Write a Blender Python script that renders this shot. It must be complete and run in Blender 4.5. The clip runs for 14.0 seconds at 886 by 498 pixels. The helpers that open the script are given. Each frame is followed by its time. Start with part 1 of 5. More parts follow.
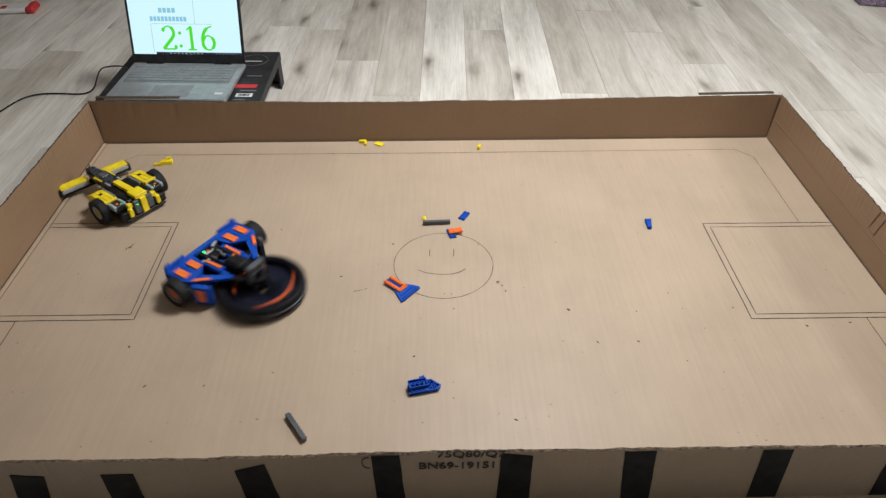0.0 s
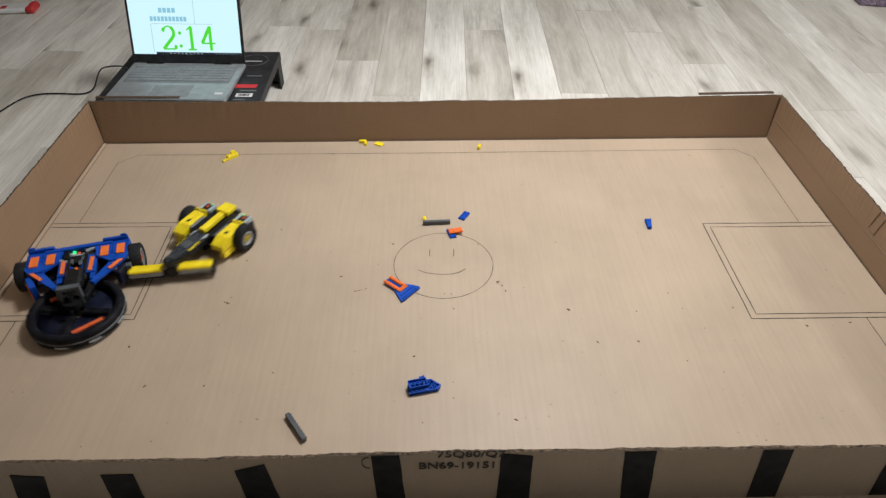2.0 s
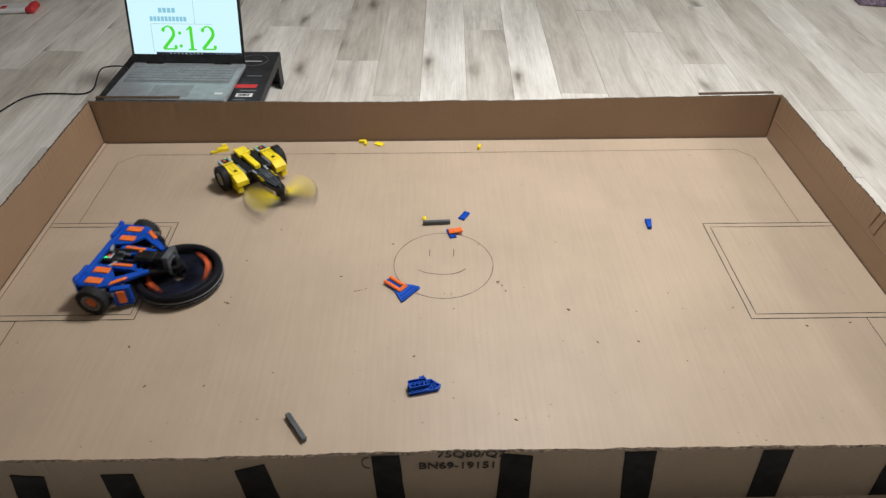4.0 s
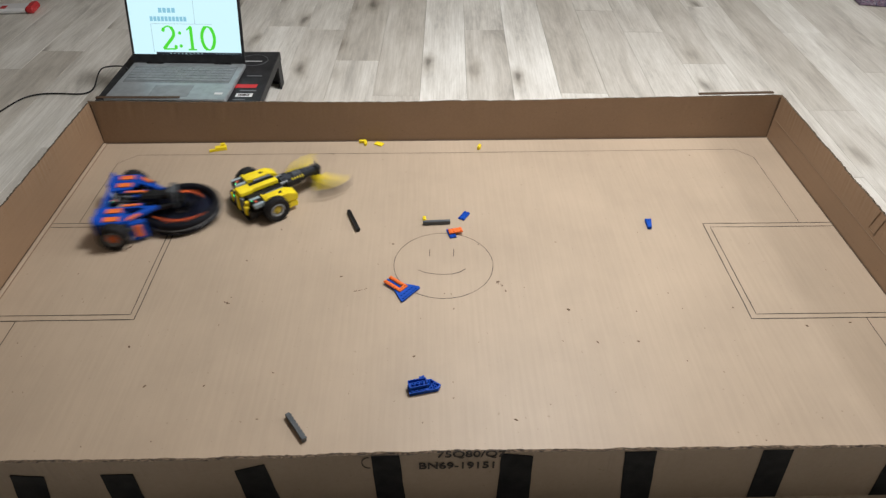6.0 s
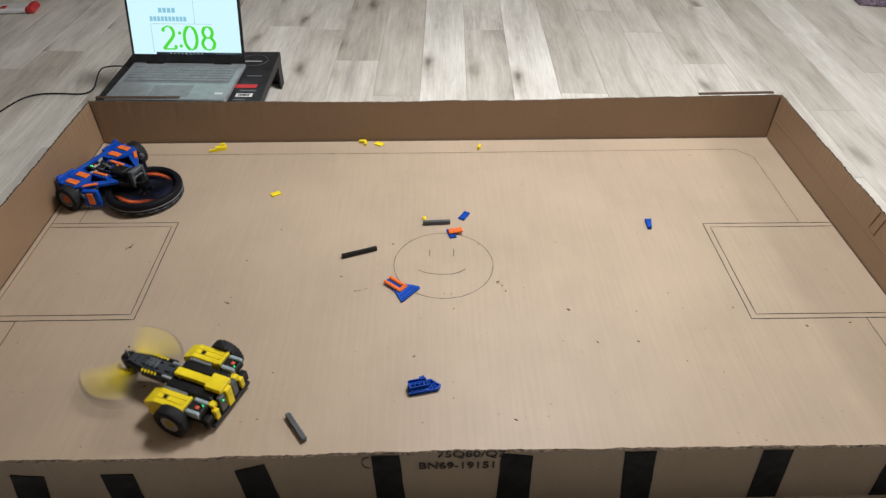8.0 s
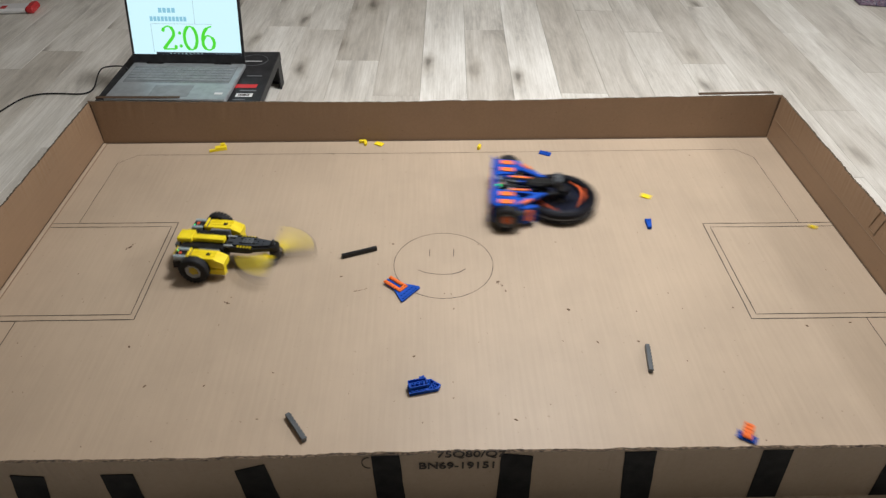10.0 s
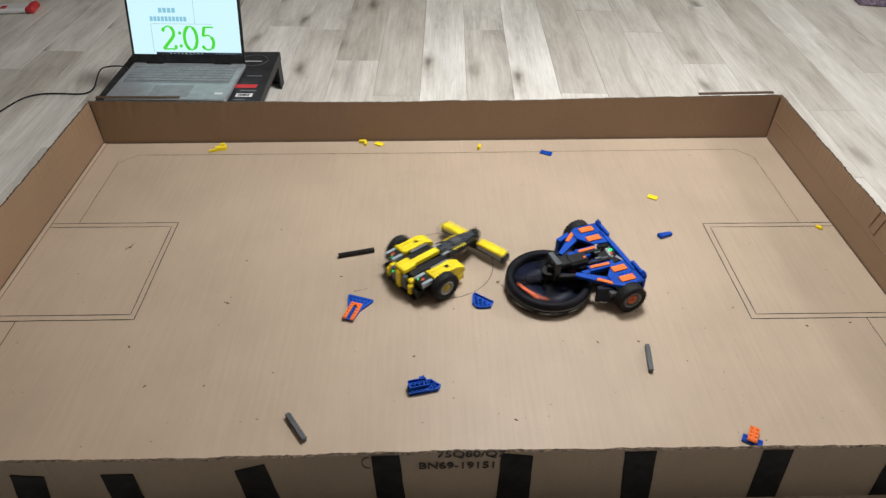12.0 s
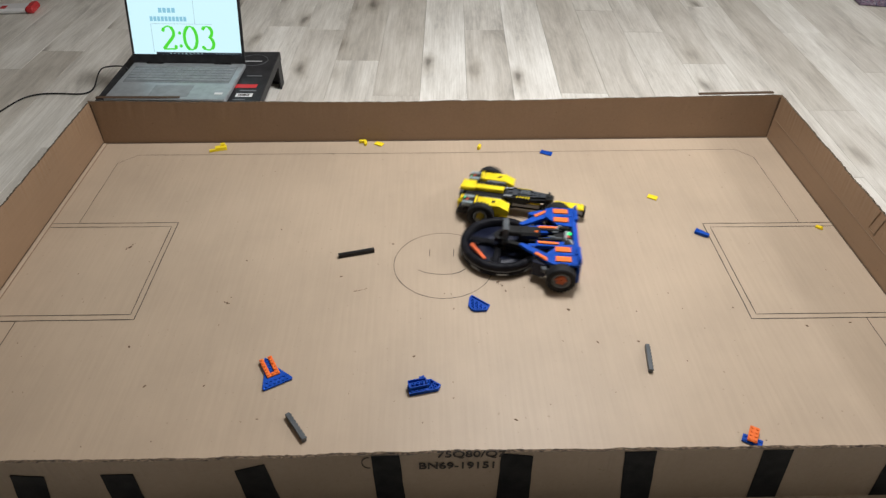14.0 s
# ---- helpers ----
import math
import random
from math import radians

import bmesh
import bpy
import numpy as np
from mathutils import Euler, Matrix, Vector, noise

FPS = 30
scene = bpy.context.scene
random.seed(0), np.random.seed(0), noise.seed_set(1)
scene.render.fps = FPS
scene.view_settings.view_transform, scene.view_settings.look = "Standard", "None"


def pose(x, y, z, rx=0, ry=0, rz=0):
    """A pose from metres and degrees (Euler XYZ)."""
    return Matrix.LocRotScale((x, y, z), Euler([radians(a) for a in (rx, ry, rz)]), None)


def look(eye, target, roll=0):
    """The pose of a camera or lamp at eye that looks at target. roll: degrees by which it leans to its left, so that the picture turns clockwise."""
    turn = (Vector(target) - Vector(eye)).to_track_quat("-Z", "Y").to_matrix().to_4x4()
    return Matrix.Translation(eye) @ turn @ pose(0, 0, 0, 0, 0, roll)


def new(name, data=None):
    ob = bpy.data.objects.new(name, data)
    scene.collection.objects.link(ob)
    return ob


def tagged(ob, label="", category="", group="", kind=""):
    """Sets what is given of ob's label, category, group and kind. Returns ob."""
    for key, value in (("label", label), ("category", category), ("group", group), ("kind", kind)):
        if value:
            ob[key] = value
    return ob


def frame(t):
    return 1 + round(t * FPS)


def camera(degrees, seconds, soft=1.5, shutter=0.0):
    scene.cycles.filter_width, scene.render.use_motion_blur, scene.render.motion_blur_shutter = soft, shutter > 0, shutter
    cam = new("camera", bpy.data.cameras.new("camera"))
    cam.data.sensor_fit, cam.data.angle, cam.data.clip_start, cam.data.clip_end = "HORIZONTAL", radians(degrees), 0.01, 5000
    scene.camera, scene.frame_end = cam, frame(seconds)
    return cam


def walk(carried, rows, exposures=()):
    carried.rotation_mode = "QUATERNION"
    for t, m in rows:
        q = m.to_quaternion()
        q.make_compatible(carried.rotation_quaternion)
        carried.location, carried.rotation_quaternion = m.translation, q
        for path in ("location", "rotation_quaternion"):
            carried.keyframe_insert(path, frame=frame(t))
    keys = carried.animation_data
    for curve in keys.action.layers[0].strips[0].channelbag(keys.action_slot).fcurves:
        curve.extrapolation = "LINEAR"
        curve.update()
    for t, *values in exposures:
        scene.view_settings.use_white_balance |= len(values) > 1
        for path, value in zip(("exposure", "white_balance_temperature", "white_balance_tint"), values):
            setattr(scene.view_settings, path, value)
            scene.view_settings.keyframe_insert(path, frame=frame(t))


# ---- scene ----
cam = camera(66.49, 14.0, soft=1.35, shutter=1.0)
VIEW = look((-0.0297, -1.1110, 0.9686), (-0.0100, -0.3428, 0.3286), 0.373)
walk(cam, [(0.0, VIEW), (14.0, VIEW)])

# ---- light: a closed room, one bright ceiling panel towards the back, a lamp off to the right ----
world = bpy.data.worlds.new("room_world")
scene.world = world
world.use_nodes = True
world.node_tree.nodes["Background"].inputs["Color"].default_value = (0.9, 0.95, 1.0, 1)
world.node_tree.nodes["Background"].inputs["Strength"].default_value = 0.05
scene.view_settings.exposure = 0.0


def area_lamp(name, eye, target, size, power, color):
    data = bpy.data.lights.new(name, "AREA")
    data.shape, data.size, data.size_y = "RECTANGLE", size[0], size[1]
    data.energy, data.color = power, color
    ob = new(name, data)
    ob.matrix_world = look(eye, target)
    return ob


area_lamp("pendant_light", (0.34, 0.38, 1.62), (0.31, 0.30, 0.0), (0.42, 0.42), 31, (0.985, 0.99, 1.0))
area_lamp("side_light", (4.20, 0.72, 2.40), (0.2, 0.1, 0.0), (0.50, 0.50), 72, (0.99, 0.985, 0.98))


# ---- materials ----
def node_material(name):
    mat = bpy.data.materials.new(name)
    mat.use_nodes = True
    tree = mat.node_tree
    return mat, tree, tree.nodes["Principled BSDF"]


def add_node(tree, kind, **inputs):
    n = tree.nodes.new(kind)
    for key, value in inputs.items():
        n.inputs[key.replace("_", " ")].default_value = value
    return n


def ramp_node(tree, stops):
    n = tree.nodes.new("ShaderNodeValToRGB")
    el = n.color_ramp.elements
    while len(el) < len(stops):
        el.new(0.5)
    for e, (p, c) in zip(el, stops):
        e.position, e.color = p, (*c, 1)
    return n


def coords(tree, scale=(1, 1, 1), rot=(0, 0, 0), kind="Object"):
    tc = tree.nodes.new("ShaderNodeTexCoord")
    mp = tree.nodes.new("ShaderNodeMapping")
    mp.inputs["Scale"].default_value = scale
    mp.inputs["Rotation"].default_value = rot
    tree.links.new(tc.outputs[kind], mp.inputs["Vector"])
    return mp.outputs["Vector"]


def mix_color(tree, mode, fac, a, b):
    n = tree.nodes.new("ShaderNodeMix")
    n.data_type, n.blend_type = "RGBA", mode
    for slot, v in (("Factor", fac), ("A", a), ("B", b)):
        sock = [i for i in n.inputs if i.name == slot and i.type == ("VALUE" if slot == "Factor" else "RGBA")][0]
        if hasattr(v, "links"):
            tree.links.new(v, sock)
        else:
            sock.default_value = v if slot == "Factor" else (*v, 1)
    return [o for o in n.outputs if o.type == "RGBA"][0]


def bump(tree, height, strength, distance, bsdf):
    n = tree.nodes.new("ShaderNodeBump")
    n.inputs["Strength"].default_value, n.inputs["Distance"].default_value = strength, distance
    tree.links.new(height, n.inputs["Height"])
    tree.links.new(n.outputs["Normal"], bsdf.inputs["Normal"])


def plastic(name, color, rough=0.35, wear=0.12, spec=0.4):
    """Moulded ABS: even colour with scuffs at two scales."""
    mat, tree, b = node_material(name)
    v = coords(tree)
    fine = add_node(tree, "ShaderNodeTexNoise", Scale=420.0, Detail=3.0)
    big = add_node(tree, "ShaderNodeTexNoise", Scale=45.0, Detail=4.0)
    tree.links.new(v, fine.inputs["Vector"])
    tree.links.new(v, big.inputs["Vector"])
    dark = tuple(c * (1 - wear) for c in color)
    light = tuple(min(1, c * (1 + wear) + 0.01) for c in color)
    r = ramp_node(tree, [(0.3, dark), (0.7, light)])
    tree.links.new(big.outputs["Fac"], r.inputs["Fac"])
    tree.links.new(r.outputs["Color"], b.inputs["Base Color"])
    rr = add_node(tree, "ShaderNodeMapRange", To_Min=rough - 0.08, To_Max=rough + 0.12)
    tree.links.new(fine.outputs["Fac"], rr.inputs["Value"])
    tree.links.new(rr.outputs["Result"], b.inputs["Roughness"])
    b.inputs["Specular IOR Level"].default_value = spec
    bump(tree, fine.outputs["Fac"], 0.12, 0.0004, b)
    return mat


def rubber(name, color=(0.007, 0.007, 0.008)):
    mat, tree, b = node_material(name)
    v = coords(tree)
    n = add_node(tree, "ShaderNodeTexNoise", Scale=160.0, Detail=5.0)
    tree.links.new(v, n.inputs["Vector"])
    r = ramp_node(tree, [(0.35, color), (0.75, tuple(c * 2.2 + 0.006 for c in color))])
    tree.links.new(n.outputs["Fac"], r.inputs["Fac"])
    tree.links.new(r.outputs["Color"], b.inputs["Base Color"])
    b.inputs["Roughness"].default_value = 0.68
    b.inputs["Specular IOR Level"].default_value = 0.3
    bump(tree, n.outputs["Fac"], 0.3, 0.0006, b)
    return mat


def cardboard(name, color, flute_axis=0, flutes=0.0):
    """Kraft board: fibres, blotches, faint flutes that run along one axis."""
    mat, tree, b = node_material(name)
    v = coords(tree)
    fib_scale = (6, 140, 6) if flute_axis == 1 else (140, 6, 140)
    fib = add_node(tree, "ShaderNodeTexNoise", Scale=1.0, Detail=4.0)
    tree.links.new(coords(tree, fib_scale), fib.inputs["Vector"])
    blot = add_node(tree, "ShaderNodeTexNoise", Scale=3.2, Detail=6.0, Roughness=0.6)
    tree.links.new(v, blot.inputs["Vector"])
    spots = add_node(tree, "ShaderNodeTexNoise", Scale=130.0, Detail=2.0)
    tree.links.new(v, spots.inputs["Vector"])
    r1 = ramp_node(tree, [(0.3, tuple(c * 0.90 for c in color)), (0.7, tuple(c * 1.07 for c in color))])
    tree.links.new(blot.outputs["Fac"], r1.inputs["Fac"])
    r2 = ramp_node(tree, [(0.35, (0.968, 0.965, 0.958)), (0.65, (1.015, 1.015, 1.015))])
    tree.links.new(fib.outputs["Fac"], r2.inputs["Fac"])
    r3 = ramp_node(tree, [(0.22, (0.62, 0.58, 0.52)), (0.30, (1, 1, 1))])
    tree.links.new(spots.outputs["Fac"], r3.inputs["Fac"])
    c = mix_color(tree, "MULTIPLY", 1.0, r1.outputs["Color"], r2.outputs["Color"])
    c = mix_color(tree, "MULTIPLY", 0.6, c, r3.outputs["Color"])
    wave = tree.nodes.new("ShaderNodeTexWave")
    wave.bands_direction = "Y" if flute_axis == 1 else "X"
    wave.inputs["Scale"].default_value = 23.0
    wave.inputs["Distortion"].default_value = 0.0
    tree.links.new(v, wave.inputs["Vector"])
    rw = ramp_node(tree, [(0.0, (0.955, 0.95, 0.94)), (1.0, (1.02, 1.02, 1.02))])
    tree.links.new(wave.outputs["Fac"], rw.inputs["Fac"])
    patch = add_node(tree, "ShaderNodeTexNoise", Scale=2.3, Detail=2.0)
    tree.links.new(v, patch.inputs["Vector"])
    where = add_node(tree, "ShaderNodeMapRange", From_Min=0.40, From_Max=0.62, To_Min=0.15 * flutes, To_Max=min(1.0, 1.6 * flutes))
    tree.links.new(patch.outputs["Fac"], where.inputs["Value"])
    c = mix_color(tree, "MULTIPLY", where.outputs["Result"], c, rw.outputs["Color"])
    tree.links.new(c, b.inputs["Base Color"])
    b.inputs["Roughness"].default_value = 0.50
    b.inputs["Specular IOR Level"].default_value = 0.42
    add = tree.nodes.new("ShaderNodeMath")
    add.operation = "MULTIPLY_ADD"
    add.inputs[1].default_value = 0.5 * flutes
    tree.links.new(wave.outputs["Fac"], add.inputs[0])
    tree.links.new(fib.outputs["Fac"], add.inputs[2])
    bump(tree, add.outputs["Value"], 0.07, 0.0008, b)
    return mat


def glow(name, color, strength):
    mat, tree, b = node_material(name)
    b.inputs["Base Color"].default_value = (0.02, 0.02, 0.02, 1)
    b.inputs["Emission Color"].default_value = (*color, 1)
    b.inputs["Emission Strength"].default_value = strength
    b.inputs["Roughness"].default_value = 0.3
    return mat


def plank_material():
    """Greyed oak vinyl: a tone for each plank, long grain, clouds and a few knots."""
    mat, tree, b = node_material("grey_oak_plank")
    info = tree.nodes.new("ShaderNodeObjectInfo")
    tc = tree.nodes.new("ShaderNodeTexCoord")
    shift = tree.nodes.new("ShaderNodeVectorMath")
    shift.operation = "MULTIPLY_ADD"
    shift.inputs[1].default_value = (37.0, 91.0, 13.0)
    tree.links.new(info.outputs["Random"], shift.inputs[0])
    tree.links.new(tc.outputs["Object"], shift.inputs[2])

    def noisy(scale, detail=5.0, rough=0.6, dist=0.0):
        mp = tree.nodes.new("ShaderNodeMapping")
        mp.inputs["Scale"].default_value = scale
        tree.links.new(shift.outputs["Vector"], mp.inputs["Vector"])
        n = add_node(tree, "ShaderNodeTexNoise", Scale=1.0, Detail=detail, Roughness=rough, Distortion=dist)
        tree.links.new(mp.outputs["Vector"], n.inputs["Vector"])
        return n.outputs["Fac"]

    tone = ramp_node(tree, [(0.0, (0.58, 0.545, 0.49)), (0.35, (0.66, 0.63, 0.58)), (0.65, (0.735, 0.71, 0.66)), (1.0, (0.80, 0.78, 0.735))])
    tree.links.new(info.outputs["Random"], tone.inputs["Fac"])
    clouds = ramp_node(tree, [(0.28, (0.58, 0.565, 0.55)), (0.46, (0.92, 0.905, 0.885)), (0.64, (1.12, 1.12, 1.12))])
    tree.links.new(noisy((14, 2.2, 1), 8.0, 0.72, 0.35), clouds.inputs["Fac"])
    grain = ramp_node(tree, [(0.30, (0.81, 0.795, 0.77)), (0.62, (1.05, 1.05, 1.05))])
    tree.links.new(noisy((170, 5, 1), 6.0, 0.7, 0.2), grain.inputs["Fac"])
    c = mix_color(tree, "MULTIPLY", 1.0, tone.outputs["Color"], clouds.outputs["Color"])
    c = mix_color(tree, "MULTIPLY", 0.9, c, grain.outputs["Color"])
    mp = tree.nodes.new("ShaderNodeMapping")
    mp.inputs["Scale"].default_value = (6.8, 2.7, 1)
    tree.links.new(shift.outputs["Vector"], mp.inputs["Vector"])
    vor = add_node(tree, "ShaderNodeTexVoronoi", Scale=1.0)
    warp = add_node(tree, "ShaderNodeTexNoise", Scale=3.0, Detail=3.0)
    tree.links.new(mp.outputs["Vector"], warp.inputs["Vector"])
    bent = tree.nodes.new("ShaderNodeVectorMath")
    bent.operation = "MULTIPLY_ADD"
    bent.inputs[1].default_value = (0.30, 0.30, 0.0)
    tree.links.new(warp.outputs["Color"], bent.inputs[0])
    tree.links.new(mp.outputs["Vector"], bent.inputs[2])
    tree.links.new(bent.outputs["Vector"], vor.inputs["Vector"])
    knot = ramp_node(tree, [(0.050, (0.16, 0.14, 0.12)), (0.095, (0.50, 0.47, 0.44)), (0.19, (0.86, 0.85, 0.83)), (0.32, (1, 1, 1))])
    tree.links.new(vor.outputs["Distance"], knot.inputs["Fac"])
    c = mix_color(tree, "MULTIPLY", 0.8, c, knot.outputs["Color"])
    tree.links.new(c, b.inputs["Base Color"])
    b.inputs["Roughness"].default_value = 0.42
    b.inputs["Specular IOR Level"].default_value = 0.5
    bump(tree, noisy((170, 5, 1), 6.0, 0.7, 0.2), 0.12, 0.0006, b)
    return mat


def paint(name, color, rough=0.8):
    mat, tree, b = node_material(name)
    n = add_node(tree, "ShaderNodeTexNoise", Scale=55.0, Detail=6.0)
    tree.links.new(coords(tree), n.inputs["Vector"])
    r = ramp_node(tree, [(0.3, tuple(c * 0.93 for c in color)), (0.7, color)])
    tree.links.new(n.outputs["Fac"], r.inputs["Fac"])
    tree.links.new(r.outputs["Color"], b.inputs["Base Color"])
    b.inputs["Roughness"].default_value = rough
    bump(tree, n.outputs["Fac"], 0.15, 0.001, b)
    return mat


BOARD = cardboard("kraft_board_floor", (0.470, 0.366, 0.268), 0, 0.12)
# same kraft as the floor; wall shade is painted in, deepest on inner faces
BOARD_WALL_SHADED = cardboard("kraft_board_wall_shaded", (0.275, 0.176, 0.106), 0, 0.08)
BOARD_OUT_SHADED = cardboard("outer_kraft_face_shaded", (0.36, 0.275, 0.20), 0, 0.10)
DARK_FOLD_AND_SHADE = cardboard("dark_kraft_fold_and_gap_shade", (0.085, 0.052, 0.032), 0, 0.0)
BOARD_EDGE = cardboard("folded_kraft_edge", (0.26, 0.175, 0.11), 0, 1.0)


def torn_edge():
    """The torn edge of corrugated board: dark hollows and pale fibres."""
    mat, tree, b = node_material("torn_kraft_edge")
    n = add_node(tree, "ShaderNodeTexNoise", Scale=1.0, Detail=5.0, Roughness=0.7)
    tree.links.new(coords(tree, (190, 260, 190)), n.inputs["Vector"])
    r = ramp_node(tree, [(0.42, (0.030, 0.020, 0.014)), (0.54, (0.13, 0.088, 0.056)), (0.64, (0.21, 0.145, 0.095)), (0.74, (0.52, 0.44, 0.35))])
    tree.links.new(n.outputs["Fac"], r.inputs["Fac"])
    tree.links.new(r.outputs["Color"], b.inputs["Base Color"])
    b.inputs["Roughness"].default_value = 0.95
    bump(tree, n.outputs["Fac"], 0.8, 0.002, b)
    return mat


TORN_EDGE = torn_edge()
PLANK = plank_material()
SEAM = paint("brown_seam", (0.20, 0.17, 0.14))
WALL_PAINT = paint("pale_wall", (0.40, 0.39, 0.37))
CEILING_PAINT = paint("white_ceiling", (0.8, 0.79, 0.77))
PEN = paint("dark_pencil", (0.035, 0.026, 0.020), 0.6)
DIRT = paint("brown_dirt", (0.15, 0.092, 0.055), 0.9)
PRINT = paint("black_print", (0.045, 0.035, 0.03), 0.7)
TAPE = plastic("matt_black_tape", (0.0055, 0.005, 0.006), 0.6, 0.3, 0.18)
BLUE = plastic("blue_plastic", (0.003, 0.068, 0.43), 0.48, 0.12, 0.16)
ORANGE = plastic("orange_plastic", (0.90, 0.19, 0.035), 0.45, 0.12, 0.25)
YELLOW = plastic("yellow_plastic", (0.93, 0.70, 0.014), 0.38)
BLACK = plastic("black_plastic", (0.0055, 0.0055, 0.006), 0.42, 0.3, 0.3)
DARK_GREY = plastic("dark_grey_plastic", (0.085, 0.095, 0.105), 0.38)
LIGHT_GREY = plastic("light_grey_plastic", (0.36, 0.38, 0.40), 0.35)
MID_GREY = plastic("mid_grey_plastic", (0.17, 0.18, 0.19), 0.38)
NAVY = plastic("navy_plastic", (0.003, 0.0055, 0.021), 0.45, 0.3, 0.25)
RING_BLACK = plastic("ring_black_plastic", (0.0045, 0.0045, 0.0080), 0.55, 0.3, 0.12)
TYRE = rubber("black_tyre_rubber")
METAL_GREY = plastic("silver_laptop_shell", (0.34, 0.36, 0.375), 0.38)
METAL_GREY.node_tree.nodes["Principled BSDF"].inputs["Metallic"].default_value = 0.45
KEY_GREY = plastic("grey_key", (0.22, 0.24, 0.25), 0.5)
CARTON = plastic("black_carton", (0.013, 0.013, 0.015), 0.5, 0.25)
RED_PRINT = paint("red_print", (0.55, 0.03, 0.035), 0.5)
WHITE_PRINT = paint("white_print", (0.72, 0.72, 0.72), 0.5)
GREY_PRINT = paint("grey_print", (0.17, 0.17, 0.18), 0.5)
SCREEN = glow("lit_screen", (0.62, 0.90, 0.96), 1.05)
GREEN_GLOW = glow("green_digits", (0.08, 0.76, 0.03), 0.95)
BLUE_GLOW = glow("pale_blue_lettering", (0.30, 0.66, 0.84), 0.85)
LINE_GLOW = glow("grey_table_line", (0.38, 0.55, 0.60), 0.8)
TASK_GLOW = glow("dark_task_bar", (0.01, 0.015, 0.03), 0.8)
LED_GREEN = glow("green_led", (0.02, 1.0, 0.25), 1.6)
LED_RED = glow("red_led", (1.0, 0.12, 0.03), 0.6)
RED_ORANGE = plastic("red_orange_plastic", (0.72, 0.12, 0.030), 0.45)
DULL_ORANGE = plastic("dull_orange_plastic", (0.55, 0.12, 0.035), 0.5)
NECK_GREY = plastic("slate_grey_plastic", (0.040, 0.046, 0.056), 0.4)
DULL_YELLOW = plastic("dull_yellow_plastic", (0.45, 0.34, 0.03), 0.5)
STEEL_BLUE = plastic("pale_blue_grey_plastic", (0.33, 0.40, 0.43), 0.35)


# ---- mesh helpers ----
def box(bm, size, at=(0, 0, 0), m=None, bevel=0.0, mat=0):
    """A box with its centre at the given place."""
    made = bmesh.ops.create_cube(bm, size=1.0)["verts"]
    t = (m or Matrix.Identity(4)) @ Matrix.Translation(at) @ Matrix.Diagonal((*size, 1))
    bmesh.ops.transform(bm, matrix=t, verts=made)
    faces = {f for v in made for f in v.link_faces}
    for f in faces:
        f.material_index = mat
    if bevel:
        edges = {e for v in made for e in v.link_edges}
        bmesh.ops.bevel(bm, geom=list(edges), offset=bevel, segments=1, affect="EDGES")
    return made


def cyl(bm, r, depth, m=None, segments=16, r2=None, mat=0):
    """A cylinder along z about the origin of m."""
    made = bmesh.ops.create_cone(bm, cap_ends=True, segments=segments, radius1=r, radius2=r if r2 is None else r2, depth=depth, matrix=m or Matrix.Identity(4))["verts"]
    for f in {f for v in made for f in v.link_faces}:
        f.material_index = mat
    return made


def prism(bm, outline, z0, z1, m=None, mat=0):
    """A plate with the given outline, from z0 to z1."""
    m = m or Matrix.Identity(4)
    low = [bm.verts.new(m @ Vector((x, y, z0))) for x, y in outline]
    top = [bm.verts.new(m @ Vector((x, y, z1))) for x, y in outline]
    n = len(outline)
    fs = [bm.faces.new(top), bm.faces.new(low[::-1])]
    for i in range(n):
        j = (i + 1) % n
        fs.append(bm.faces.new((low[i], low[j], top[j], top[i])))
    for f in fs:
        f.material_index = mat
    return fs


def lathe(bm, profile, segments=40, m=None, mat=0):
    """A closed profile of (radius, height) turned about z."""
    m = m or Matrix.Identity(4)
    rings = []
    for i in range(segments):
        a = 2 * math.pi * i / segments
        rings.append([bm.verts.new(m @ Vector((r * math.cos(a), r * math.sin(a), h))) for r, h in profile])
    k = len(profile)
    for i in range(segments):
        a, b = rings[i], rings[(i + 1) % segments]
        for j in range(k):
            f = bm.faces.new((a[j], b[j], b[(j + 1) % k], a[(j + 1) % k]))
            f.smooth, f.material_index = True, mat


def studs(bm, places, z, r=0.0024, h=0.0017, m=None, mat=0):
    for x, y in places:
        cyl(bm, r, h, (m or Matrix.Identity(4)) @ Matrix.Translation((x, y, z + h / 2)), 8, mat=mat)


def mesh_of(name, bm, materials):
    me = bpy.data.meshes.new(name)
    bmesh.ops.recalc_face_normals(bm, faces=bm.faces)
    bm.to_mesh(me)
    bm.free()
    for mat in materials if isinstance(materials, (list, tuple)) else [materials]:
        me.materials.append(mat)
    return me


def thing(name, bm, material, m=None, label="", category="", group="", kind=""):
    ob = new(name, mesh_of(name, bm, material))
    ob.matrix_basis = m or Matrix.Identity(4)
    return tagged(ob, label, category, group, kind)


def holder(name, m=None, label="", category="", group=""):
    ob = new(name)
    ob.empty_display_size = 0.02
    ob.matrix_basis = m or Matrix.Identity(4)
    return tagged(ob, label, category, group)


def part(name, bm, material, parent, label="", m=None):
    ob = new(name, mesh_of(name, bm, material))
    ob.parent = parent
    ob.matrix_basis = m or Matrix.Identity(4)
    return tagged(ob, label)


# ---- the room: floor of planks, walls, ceiling ----
FLOOR_Z = -0.010
bm = bmesh.new()
box(bm, (8.0, 5.4, 0.05), (1.3, 0.4, FLOOR_Z - 0.031))
floor = thing("floor", bm, SEAM, label="greyed oak vinyl plank floor with dark joints", category="floor", kind="structure")


